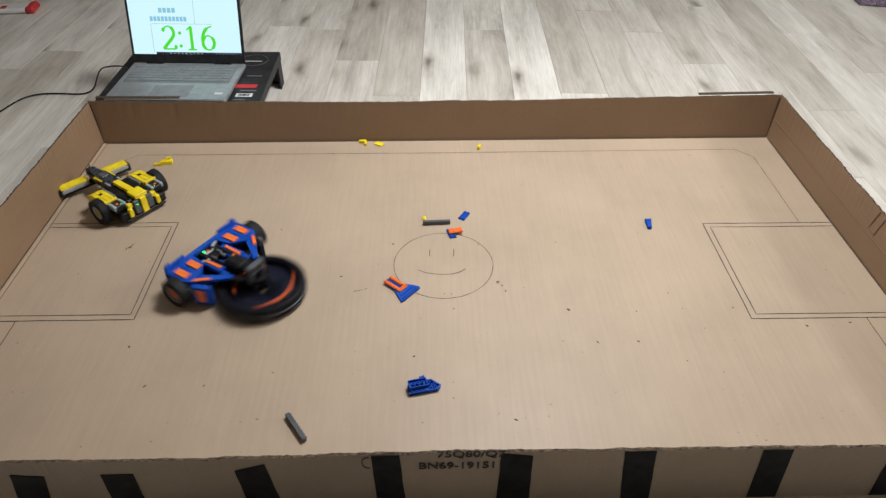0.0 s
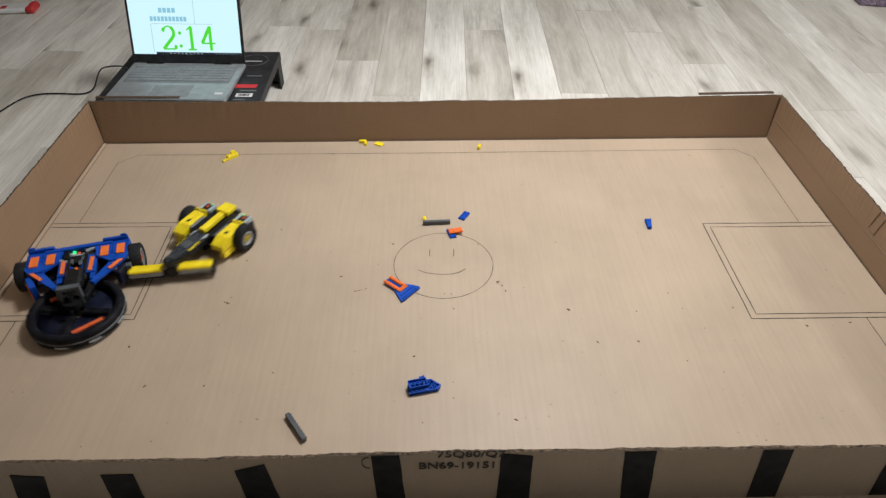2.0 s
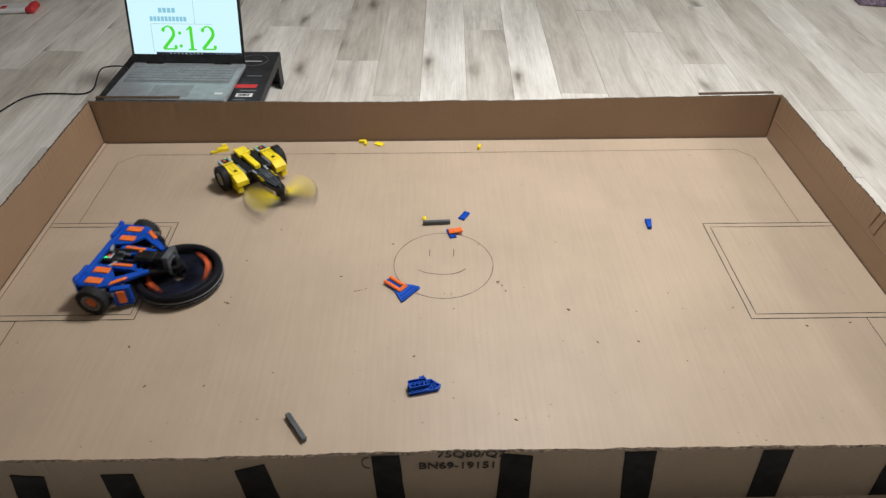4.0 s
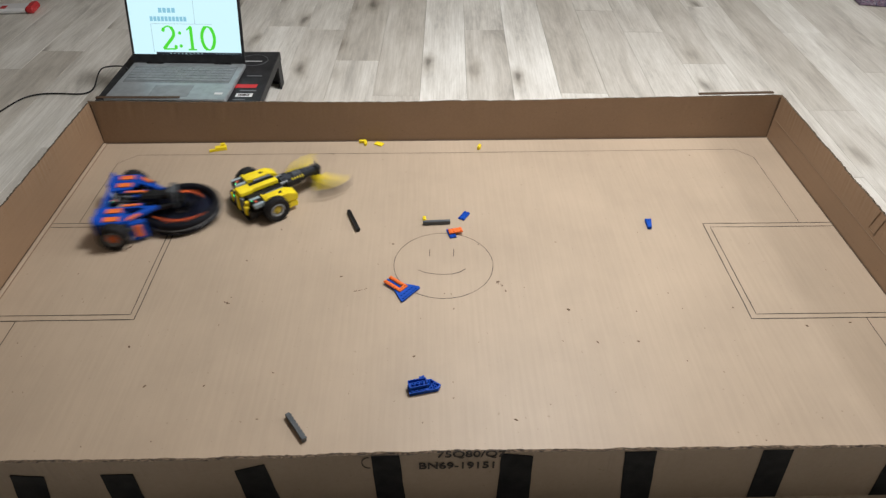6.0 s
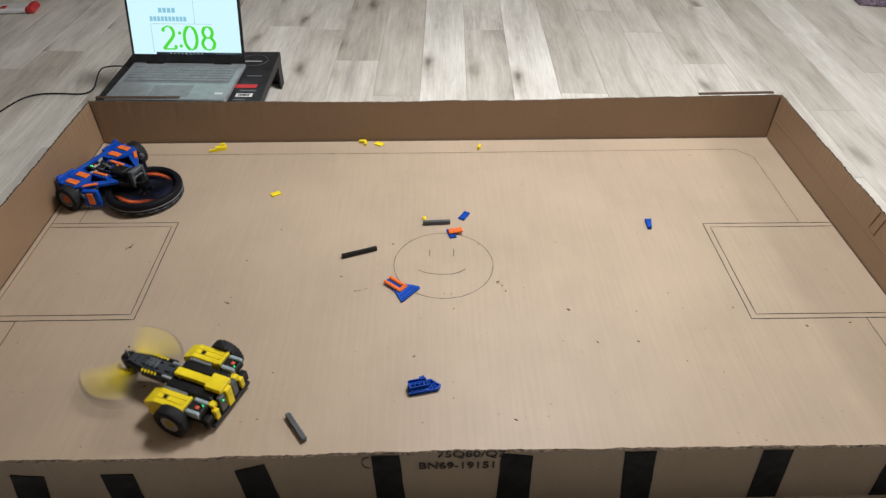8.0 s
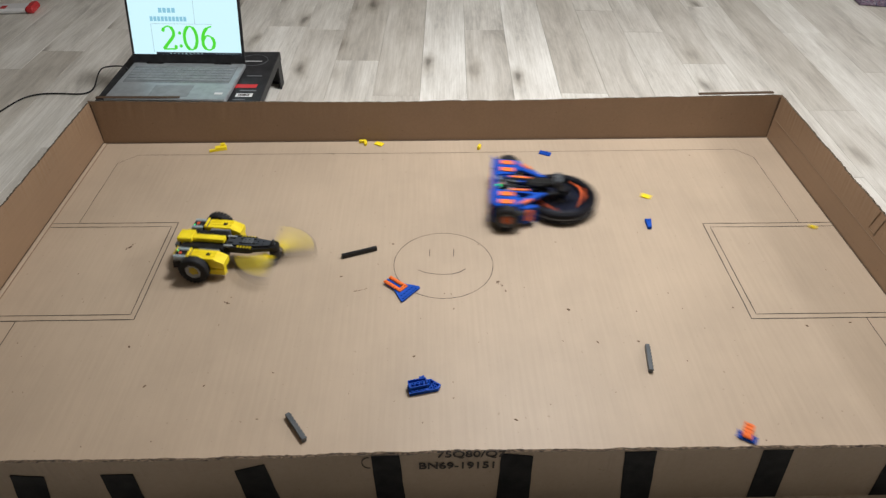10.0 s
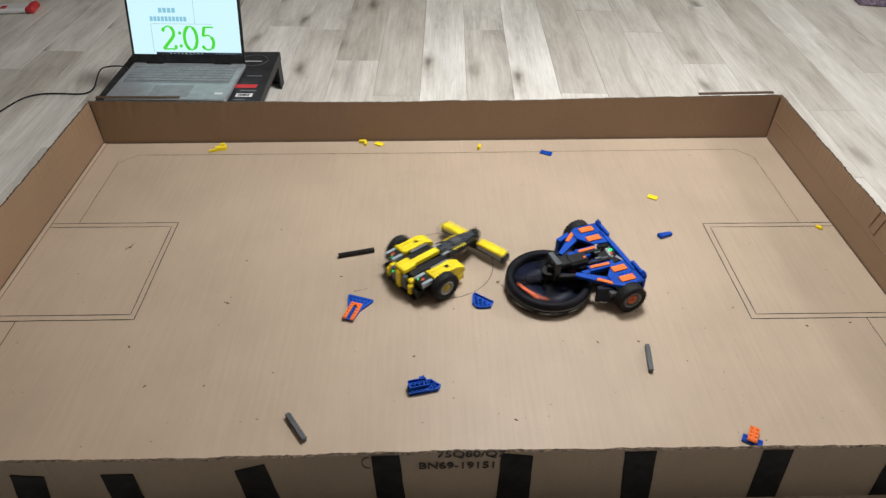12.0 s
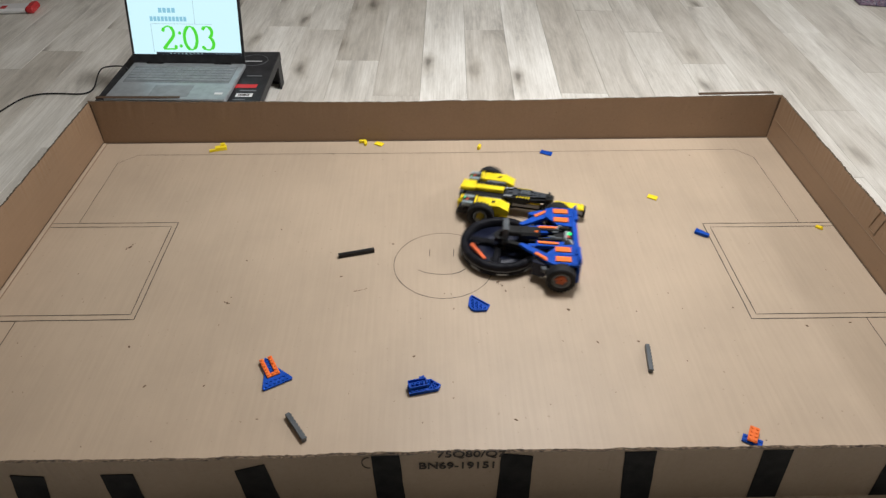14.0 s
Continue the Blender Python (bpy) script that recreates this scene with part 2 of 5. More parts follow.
def wall(name, size, at, mat=WALL_PAINT, label="plain pale painted room wall"):
    b = bmesh.new()
    box(b, size)
    return thing(name, b, mat, Matrix.Translation(at), label=label, category="wall", kind="structure")


wall("wall_north", (8.0, 0.1, 2.5), (1.3, 3.05, FLOOR_Z + 1.25))
wall("wall_south", (8.0, 0.1, 2.5), (1.3, -2.25, FLOOR_Z + 1.25))
wall("wall_west", (0.1, 5.2, 2.5), (-2.65, 0.4, FLOOR_Z + 1.25))
wall("wall_east", (0.1, 5.2, 2.5), (5.25, 0.4, FLOOR_Z + 1.25))
ceiling = wall("ceiling", (8.0, 5.4, 0.1), (1.3, 0.4, FLOOR_Z + 2.55), CEILING_PAINT, "plain white ceiling")
ceiling["category"] = "ceiling"

# ---- the cardboard arena ----
HALF_W, BACK_L, BACK_R, FRONT = 0.92, 0.5204, 0.5309, -0.5540
BOARD_T, RIM = 0.0045, 0.122
arena = holder("cardboard_arena", label="open shallow battle arena cut from a brown cardboard carton", category="arena")
bm = bmesh.new()
prism(bm, [(-HALF_W - 0.007, FRONT - 0.006), (HALF_W + 0.007, FRONT - 0.006), (HALF_W + 0.007, BACK_R + 0.006), (-HALF_W - 0.007, BACK_L + 0.006)], FLOOR_Z + 0.001, 0.0)
floor_panel = part("floor_panel", bm, BOARD, arena, "smooth brown cardboard floor with faint flutes")


def board_wall(name, a, b, out, heights, lean=0.0, rag=0.0007, label="", steps=150):
    """An upright board from a to b along its inner foot, with a torn upper edge."""
    rnd = random.Random(name)
    bm = bmesh.new()
    rows, n = [], Vector((out[0], out[1], 0))
    drift = 0.0
    for i in range(steps + 1):
        f = i / steps
        x, y = a[0] + (b[0] - a[0]) * f, a[1] + (b[1] - a[1]) * f
        h = float(np.interp(f, np.linspace(0, 1, len(heights)), heights))
        drift = 0.8 * drift + rnd.uniform(-rag, rag)
        p = Vector((x, y, 0))
        mid = p + n * lean * 0.5 + Vector((0, 0, h * 0.5))
        top = p + n * (lean + rnd.uniform(-0.0006, 0.0006)) + Vector((0, 0, h + drift + rnd.uniform(-rag, rag) * 0.5))
        out_top = top + n * BOARD_T + Vector((0, 0, rnd.uniform(-rag, rag)))
        rows.append([bm.verts.new(v) for v in (p + Vector((0, 0, 0.0005)), mid, top, out_top, mid + n * BOARD_T, p + n * BOARD_T + Vector((0, 0, FLOOR_Z + 0.001)))])
    for r, s in zip(rows, rows[1:]):
        for j in range(6):
            f = bm.faces.new((r[j], s[j], s[(j + 1) % 6], r[(j + 1) % 6]))
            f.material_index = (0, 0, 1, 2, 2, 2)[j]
    bm.faces.new(rows[0])
    bm.faces.new(rows[-1][::-1])
    return part(name, bm, [BOARD_WALL_SHADED, TORN_EDGE, BOARD_OUT_SHADED], arena, label)


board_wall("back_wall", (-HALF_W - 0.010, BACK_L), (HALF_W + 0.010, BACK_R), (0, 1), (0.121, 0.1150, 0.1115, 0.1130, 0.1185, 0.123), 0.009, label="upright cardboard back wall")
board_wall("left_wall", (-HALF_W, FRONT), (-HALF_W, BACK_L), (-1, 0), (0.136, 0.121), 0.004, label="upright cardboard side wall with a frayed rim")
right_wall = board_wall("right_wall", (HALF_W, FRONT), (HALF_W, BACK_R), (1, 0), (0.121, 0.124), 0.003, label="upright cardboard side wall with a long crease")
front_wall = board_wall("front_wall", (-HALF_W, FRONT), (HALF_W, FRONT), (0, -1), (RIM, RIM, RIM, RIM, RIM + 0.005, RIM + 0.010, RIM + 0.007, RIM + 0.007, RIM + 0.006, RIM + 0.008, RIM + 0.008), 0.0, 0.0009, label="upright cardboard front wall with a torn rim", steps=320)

# the long crease and the slotted hand hole of the side wall, the loose flaps on the back rim
bm = bmesh.new()
box(bm, (0.0012, 1.06, 0.0022), (HALF_W + 0.0010, -0.01, 0.060), bevel=0.0004)
part("crease", bm, BOARD_EDGE, right_wall, "dark fold line")
bm = bmesh.new()
box(bm, (0.0085, 1.060, 0.0030), (-HALF_W + 0.0048, -0.016, 0.0015), bevel=0.0010)
part("fold_strip", bm, BOARD, arena, "pale folded edge along the wall foot")
# strips at wall feet and corners: gap shade put in as dark board
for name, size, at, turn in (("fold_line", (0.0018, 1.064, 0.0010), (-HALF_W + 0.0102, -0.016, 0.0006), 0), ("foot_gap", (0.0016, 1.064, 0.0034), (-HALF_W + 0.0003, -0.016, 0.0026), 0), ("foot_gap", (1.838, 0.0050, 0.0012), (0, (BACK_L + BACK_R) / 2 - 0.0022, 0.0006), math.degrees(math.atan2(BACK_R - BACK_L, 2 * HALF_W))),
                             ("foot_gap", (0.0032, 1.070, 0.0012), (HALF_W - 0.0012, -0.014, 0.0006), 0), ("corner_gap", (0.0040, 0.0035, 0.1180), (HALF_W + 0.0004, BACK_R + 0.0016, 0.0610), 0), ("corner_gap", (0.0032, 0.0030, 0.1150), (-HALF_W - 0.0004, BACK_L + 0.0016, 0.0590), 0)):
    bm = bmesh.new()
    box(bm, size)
    part(name, bm, BOARD_EDGE if name == "fold_line" else DARK_FOLD_AND_SHADE, arena, "brown fold line" if name == "fold_line" else "dark strip painted as the shade of a board joint", Matrix.Translation(at) @ Matrix.Rotation(radians(turn), 4, "Z"))
bm = bmesh.new()
for dy, dz, sy, sz, tilt in ((0.019, 0.098, 0.0015, 0.05, 12), (-0.003, 0.092, 0.003, 0.05, 12), (0.008, 0.072, 0.024, 0.0015, 0)):
    box(bm, (0.0012, sy, sz), m=Matrix.Translation((HALF_W + 0.0012, dy, dz)) @ pose(0, 0, 0, tilt, 0, 0))
part("hand_hole_flap", bm, BOARD_EDGE, right_wall, "cut flap of a hand hole")
for x0, x1, y, z in ((-0.91, -0.69, 0.541, 0.1265), (0.70, 0.905, 0.545, 0.1275)):
    bm = bmesh.new()
    box(bm, (x1 - x0, 0.009, 0.003), m=Matrix.Translation(((x0 + x1) / 2, y, z)) @ pose(0, 0, 0, 6, 0.6 if x0 < 0 else -0.6, 0.6), bevel=0.0008)
    part("rim_flap", bm, DARK_FOLD_AND_SHADE, arena, "loose strip of folded cardboard")


def stroke(bm, pts, width=0.0016, z=0.0004, wob=0.0004, seed=1):
    """A drawn line: a thin raised ribbon along the points."""
    rnd = random.Random(seed)
    path = []
    for (x0, y0), (x1, y1) in zip(pts, pts[1:]):
        n = max(1, int(math.hypot(x1 - x0, y1 - y0) / 0.02))
        path += [(x0 + (x1 - x0) * i / n, y0 + (y1 - y0) * i / n) for i in range(n)]
    path.append(pts[-1])
    prev = None
    for i, (x, y) in enumerate(path):
        p, q = path[max(0, i - 1)], path[min(len(path) - 1, i + 1)]
        d = Vector((q[0] - p[0], q[1] - p[1], 0)).normalized()
        s = Vector((-d.y, d.x, 0)) * width * 0.5 * rnd.uniform(0.75, 1.2)
        c = Vector((x + rnd.uniform(-wob, wob), y + rnd.uniform(-wob, wob), z))
        cur = (bm.verts.new(c - s), bm.verts.new(c + s))
        if prev:
            bm.faces.new((prev[0], cur[0], cur[1], prev[1]))
        prev = cur


def arc(cx, cy, r, a0, a1, n=60):
    return [(cx + r * math.cos(radians(a0 + (a1 - a0) * i / n)), cy + r * math.sin(radians(a0 + (a1 - a0) * i / n))) for i in range(n + 1)]


bm = bmesh.new()
stroke(bm, arc(0, 0, 0.1079, 0, 360, 90), 0.0013)
part("drawn_circle", bm, PEN, floor_panel, "pencil circle")
bm = bmesh.new()
stroke(bm, [(-0.030, 0.050), (-0.030, 0.027)])
stroke(bm, [(0.024, 0.051), (0.023, 0.026)])
stroke(bm, [(-0.055, -0.019), (-0.040, -0.027), (-0.020, -0.032), (0.001, -0.034), (0.020, -0.0325), (0.035, -0.027), (0.048, -0.016)])
part("drawn_smile", bm, PEN, floor_panel, "pencil smiling face")
bm = bmesh.new()
stroke(bm, [(-0.8490, -0.5500), (-0.8490, -0.1570)])
stroke(bm, [(-0.8480, 0.1600), (-0.8480, 0.4150), (-0.8060, 0.4560), (-0.0130, 0.4570), (0.8060, 0.4650), (0.8430, 0.4230), (0.8430, 0.1370)], 0.0013)
stroke(bm, [(0.8440, -0.1760), (0.8440, -0.5500)])
part("drawn_track", bm, PEN, floor_panel, "pencil boundary line")
for sx, t0, b0, a0, t1, b1, a1 in ((-1, 0.1577, -0.1582, 0.6173, 0.143, -0.144, 0.629), (1, 0.1356, -0.1758, 0.6126, 0.122, -0.163, 0.626)):
    bm = bmesh.new()
    stroke(bm, [(sx * 0.918, t0), (sx * a0, t0), (sx * a0, b0), (sx * 0.918, b0)], 0.0020)
    stroke(bm, [(sx * 0.918, t1), (sx * a1, t1), (sx * a1, b1), (sx * 0.918, b1)], 0.0018)
    part("drawn_start_box", bm, PEN, floor_panel, "double pencil start box")

# scuffs and crumbs of dirt on the board
bm = bmesh.new()
rnd = random.Random(4)
SPECKS = [(-0.700, 0.070), (-0.372, 0.127), (-0.443, -0.114), (-0.603, -0.230), (-0.544, -0.325), (-0.438, -0.326), (-0.319, -0.298), (-0.143, 0.002), (-0.219, -0.037), (-0.163, -0.075), (0.114, -0.059), (0.128, -0.087), (0.256, 0.072), (0.290, 0.047), (0.250, -0.144), (0.387, -0.151), (0.292, -0.233), (0.371, -0.232), (0.510, -0.200), (0.586, -0.144),
          (0.715, -0.197), (0.805, -0.189), (-0.061, -0.263), (0.010, -0.361), (-0.329, -0.400), (0.000, -0.093), (-0.112, 0.071), (0.080, 0.066), (-0.286, 0.455), (0.116, -0.409), (0.133, -0.406), (0.180, -0.378), (-0.430, 0.018), (-0.295, 0.187), (0.018, -0.138)]
for x, y in SPECKS + [(rnd.uniform(-0.85, 0.85), rnd.uniform(-0.5, 0.48)) for _ in range(70)]:
    s = rnd.uniform(0.0008, 0.0023) if (x, y) in SPECKS else rnd.uniform(0.0004, 0.0011)
    v = bmesh.ops.create_icosphere(bm, subdivisions=1, radius=s)["verts"]
    bmesh.ops.transform(bm, matrix=Matrix.Translation((x, y, 0.0002)) @ pose(0, 0, 0, 0, 0, rnd.uniform(0, 360)) @ Matrix.Diagonal((rnd.uniform(0.8, 2.4), 1, 0.4, 1)), verts=v)
for x, y, s in ((0.114, -0.059, 0.0032), (0.250, -0.144, 0.0028), (-0.700, 0.068, 0.0034), (-0.443, -0.114, 0.0026), (0.715, -0.197, 0.0026)):
    v = bmesh.ops.create_icosphere(bm, subdivisions=1, radius=s)["verts"]
    bmesh.ops.transform(bm, matrix=Matrix.Translation((x, y, 0.0002)) @ pose(0, 0, 0, 0, 0, rnd.uniform(0, 360)) @ Matrix.Diagonal((1.5, 0.8, 0.4, 1)), verts=v)
for x, y, a, n in ((-0.700, 0.072, 60, 9), (-0.175, -0.08, 15, 7), (0.118, -0.068, -35, 6), (-0.443, -0.114, -30, 5)):
    for i in range(n):
        d = (i - n / 2) * 0.0032
        v = bmesh.ops.create_icosphere(bm, subdivisions=1, radius=rnd.uniform(0.0006, 0.0016))["verts"]
        bmesh.ops.transform(bm, matrix=Matrix.Translation((x + d * math.cos(radians(a)) + rnd.uniform(-0.002, 0.002), y + d * math.sin(radians(a)), 0.0002)) @ Matrix.Diagonal((1.6, 1, 0.4, 1)), verts=v)
tagged(part("dirt_specks", bm, DIRT, floor_panel, "small dark crumbs and scuffs"), kind="stuff")

# black tape on the outside of the front wall: left and right edge as (x at the top, height, x at the foot)
FACE_Y = FRONT - BOARD_T
for (xa, za, xb), (xc, zc, xd) in (((-0.637, 0.093, -0.655), (-0.590, 0.088, -0.607)), ((-0.509, 0.090, -0.512), (-0.462, 0.091, -0.464)), ((-0.315, 0.095, -0.310), (-0.270, 0.111, -0.259)), ((-0.116, 0.1265, -0.114), (-0.076, 0.1280, -0.070)),
                               ((0.070, 0.1285, 0.069), (0.116, 0.121, 0.119)), ((0.247, 0.1275, 0.262), (0.293, 0.1275, 0.306)), ((0.448, 0.1265, 0.460), (0.492, 0.1265, 0.505)), ((0.640, 0.1275, 0.652), (0.684, 0.1275, 0.696))):
    bm = bmesh.new()
    lo, hi = FACE_Y - 0.0014, FACE_Y - 0.0004
    n = 6
    fr, bk = [], []
    for i in range(n + 1):
        f = i / n
        for side, (xt, zt, xf) in ((0, (xa, za, xb)), (1, (xc, zc, xd))):
            z = zt + (-0.008 - zt) * f
            x = xt + (xf - xt) * (zt - z) / zt + (random.uniform(-0.0006, 0.0006) if 0 < i < n else 0)
            fr.append(bm.verts.new((x, lo, z)))
            bk.append(bm.verts.new((x, hi, z)))
    for i in range(n):
        k = 2 * i
        bm.faces.new((fr[k], fr[k + 1], fr[k + 3], fr[k + 2]))
        bm.faces.new((bk[k], bk[k + 2], bk[k + 3], bk[k + 1]))
        bm.faces.new((fr[k], fr[k + 2], bk[k + 2], bk[k]))
        bm.faces.new((fr[k + 1], bk[k + 1], bk[k + 3], fr[k + 3]))
    bm.faces.new((fr[0], bk[0], bk[1], fr[1]))
    part("tape_strip", bm, TAPE, front_wall, "strip of black tape")


def lettering(name, text, size, m, material, parent, label="", extrude=0.0003, bold=0.0):
    cu = bpy.data.curves.new(name, "FONT")
    cu.body, cu.size, cu.extrude, cu.offset = text, size, extrude, bold
    cu.align_x, cu.align_y = "LEFT", "BOTTOM_BASELINE"
    tmp = new(name, cu)
    me = bpy.data.meshes.new_from_object(tmp)
    bpy.data.objects.remove(tmp)
    me.materials.clear()
    me.materials.append(material)
    ob = new(name, me)
    ob.parent, ob.matrix_basis = parent, m
    return tagged(ob, label)


STAND = Matrix.Rotation(radians(90), 4, "X")
lettering("printed_code", "BN69-19151", 0.0222, Matrix.Translation((-0.0495, FACE_Y - 0.0012, 0.0930)) @ STAND, PRINT, front_wall, "black printed part code", bold=0.00035)
lettering("printed_line", "75Q80/Q7", 0.0222, Matrix.Translation((-0.0225, FACE_Y - 0.0012, 0.1215)) @ STAND, PRINT, front_wall, "cut-off line of black print", bold=0.00035)
cut = bmesh.new()
cut.from_mesh(front_wall.children[-1].data)
bmesh.ops.bisect_plane(cut, geom=cut.verts[:] + cut.edges[:] + cut.faces[:], plane_co=(0, 0.0100, 0), plane_no=(0, 1, 0), clear_outer=True)
cut.to_mesh(front_wall.children[-1].data)
cut.free()
bm = bmesh.new()
for i in range(14):
    a = radians(90 + 180 * i / 13)
    box(bm, (0.0012, 0.001, 0.004), m=Matrix.Translation((-0.121 + 0.009 * math.cos(a), FACE_Y - 0.0008, 0.110 + 0.013 * math.sin(a))) @ Matrix.Rotation(-a, 4, "Y"))
part("printed_mark", bm, PRINT, front_wall, "printed half ring")

# ---- carton stand and laptop ----
TURN = -2.4
stand = holder("black_carton", pose(-0.716, 0.731, FLOOR_Z, 0, 0, TURN + 1.9), "black product carton serving as a laptop stand", "carton")
TOP = 0.093 - FLOOR_Z
bm = bmesh.new()
box(bm, (0.452, 0.355, 0.028), (0, 0, TOP - 0.014), bevel=0.002)
lid = part("lid", bm, CARTON, stand)
for sx in (-1, 1):
    for sy in (-1, 1):
        bm = bmesh.new()
        prism(bm, [(-0.002, -0.022), (0.002, -0.022), (0.002, 0.022), (-0.002, 0.022)], 0, TOP - 0.027, Matrix.Translation((sx * 0.223, sy * 0.149, 0)))
        prism(bm, [(-0.022, -0.002), (0.022, -0.002), (0.022, 0.002), (-0.022, 0.002)], 0, TOP - 0.027, Matrix.Translation((sx * 0.203, sy * 0.169, 0)))
        part("corner_leg", bm, CARTON, stand)
LOCAL = stand.matrix_basis.inverted()


def on_lid(x, y, dz=0.0007):
    p = LOCAL @ Vector((x, y, 0))
    return Vector((p.x, p.y, TOP + dz))


bm = bmesh.new()
c = on_lid(-0.5565, 0.8435)
for i in range(48):
    a = 2 * math.pi * i / 48
    box(bm, (0.0062, 0.0016, 0.0006), m=Matrix.Translation(c + Vector((0.041 * math.cos(a), 0.038 * math.sin(a), 0))) @ Matrix.Rotation(a + math.pi / 2, 4, "Z"))
part("printed_ring", bm, GREY_PRINT, lid, "thin grey printed ring")
for nm, mat, x, y, sx, sy, lab in (("red_label", RED_PRINT, -0.547, 0.670, 0.064, 0.022, "red printed label"), ("white_label", WHITE_PRINT, -0.5405, 0.615, 0.046, 0.020, "white barcode sticker"),
                                   ("grey_line", GREY_PRINT, -0.535, 0.642, 0.046, 0.006, "grey printed line"), ("grey_line", GREY_PRINT, -0.535, 0.735, 0.044, 0.005, "grey printed line"),
                                   ("brand_bar", WHITE_PRINT, -0.556, 0.836, 0.050, 0.004, "pale printed bar"), ("grey_line", GREY_PRINT, -0.55, 0.588, 0.036, 0.004, "grey printed line")):
    bm = bmesh.new()
    box(bm, (sx, sy, 0.0006))
    part(nm, bm, mat, lid, lab, Matrix.Translation(on_lid(x, y)) @ pose(0, 0, 0, 0, 0, -1))
bm = bmesh.new()
for i, w in enumerate((0.002, 0.004, 0.002, 0.005, 0.003, 0.002, 0.004)):
    box(bm, (w, 0.012, 0.0004), m=Matrix.Translation(on_lid(-0.555 + i * 0.0045, 0.615, 0.0014)))
part("barcode", bm, PRINT, lid, "dark barcode bars")

laptop = holder("laptop", pose(-0.738, 0.678, 0.093, 0, 0, TURN), "open silver laptop showing a green countdown, on a black carton", "laptop")
bm = bmesh.new()
box(bm, (0.332, 0.228, 0.013), (0, 0, 0.0095), bevel=0.003)
base = part("base", bm, METAL_GREY, laptop, "silver keyboard deck")
for sx in (-1, 1):
    for sy in (-1, 1):
        bm = bmesh.new()
        cyl(bm, 0.006, 0.004, Matrix.Translation((sx * 0.14, sy * 0.095, 0.002)), 12)
        part("foot", bm, BLACK, laptop, "black rubber foot")
bm = bmesh.new()
box(bm, (0.300, 0.104, 0.0006), (0, 0.036, 0.0162))
well = part("keyboard_well", bm, MID_GREY, base, "recessed key bed")
bm = bmesh.new()
for r in range(6):
    x = -0.147
    k = 0
    while x < 0.146:
        w = 0.0155
        if (r, k) in ((1, 13), (2, 0), (3, 0), (3, 12), (4, 0), (4, 11)):
            w = 0.026
        if r == 5 and k == 4:
            w = 0.085
        w = min(w, 0.148 - x)
        d = 0.009 if r == 0 else 0.0145
        if w > 0.006:
            box(bm, (w - 0.0018, d - 0.0016, 0.0016), (x + w / 2, 0.086 - (0.006 if r == 0 else 0.002 + r * 0.0165), 0.0172), bevel=0.0004)
        x += w
        k += 1
tagged(part("keys", bm, KEY_GREY, base, "flat grey keys"), kind="stuff")
bm = bmesh.new()
box(bm, (0.108, 0.068, 0.0007), (0.004, -0.066, 0.0163), bevel=0.0003)
part("touchpad", bm, KEY_GREY, base, "smooth grey touchpad")
bm = bmesh.new()
box(bm, (0.022, 0.012, 0.0006), (0.138, -0.078, 0.0163))
part("sticker", bm, WHITE_PRINT, base, "small pale sticker")
SCREEN_M = Matrix.Translation((0, 0.109, 0.014)) @ Matrix.Rotation(radians(-18), 4, "X")
display = holder("display", SCREEN_M)
display.parent = laptop
bm = bmesh.new()
box(bm, (0.332, 0.006, 0.222), (0, 0.003, 0.115), bevel=0.002)
lid_shell = part("lid_shell", bm, CARTON, display, "black display bezel")
for sx in (-1, 1):
    bm = bmesh.new()
    cyl(bm, 0.006, 0.05, Matrix.Translation((sx * 0.10, 0.002, 0.002)) @ pose(0, 0, 0, 0, 90, 0), 12)
    part("hinge", bm, BLACK, display, "black hinge barrel")
bm = bmesh.new()
box(bm, (0.316, 0.0006, 0.190), (0, -0.0006, 0.123))
part("screen", bm, SCREEN, display, "bright pale cyan screen")
bm = bmesh.new()
box(bm, (0.250, 0.0005, 0.0062), (0.033, -0.0013, 0.0312))
part("task_bar", bm, TASK_GLOW, display, "dark task bar")
for x, w in [(-0.05 + i * 0.0115, 0.004) for i in range(9)] + [(0.085 + i * 0.010, 0.003) for i in range(7)]:
    bm = bmesh.new()
    box(bm, (w, 0.0004, w * 0.8), (x, -0.0017, 0.0312))
    part("task_icon", bm, LINE_GLOW, display, "small pale icon")
for sx, sz, x, z in ((0.175, 0.0010, -0.008, 0.1130), (0.0010, 0.100, 0.031, 0.1640), (0.0010, 0.078, -0.098, 0.0740)):
    bm = bmesh.new()
    box(bm, (sx, 0.0004, sz), (x, -0.0013, z))
    part("table_line", bm, LINE_GLOW, display, "thin grey table line")
# title: two lines of pale blue plain blocks
for count, x0, step, z in ((4, -0.066, 0.0128, 0.1500), (10, -0.094, 0.0108, 0.1265)):
    for i in range(count):
        bm = bmesh.new()
        box(bm, (step * 0.78, 0.0004, 0.0130), (x0 + i * step, -0.0013, z))
        part("title_block", bm, BLUE_GLOW, display, "pale blue plain block")


def ring(cx, cz, rx, rz, a0, a1, n=24):
    return [(cx + rx * math.cos(radians(a0 + (a1 - a0) * i / n)), cz + rz * math.sin(radians(a0 + (a1 - a0) * i / n))) for i in range(n + 1)]


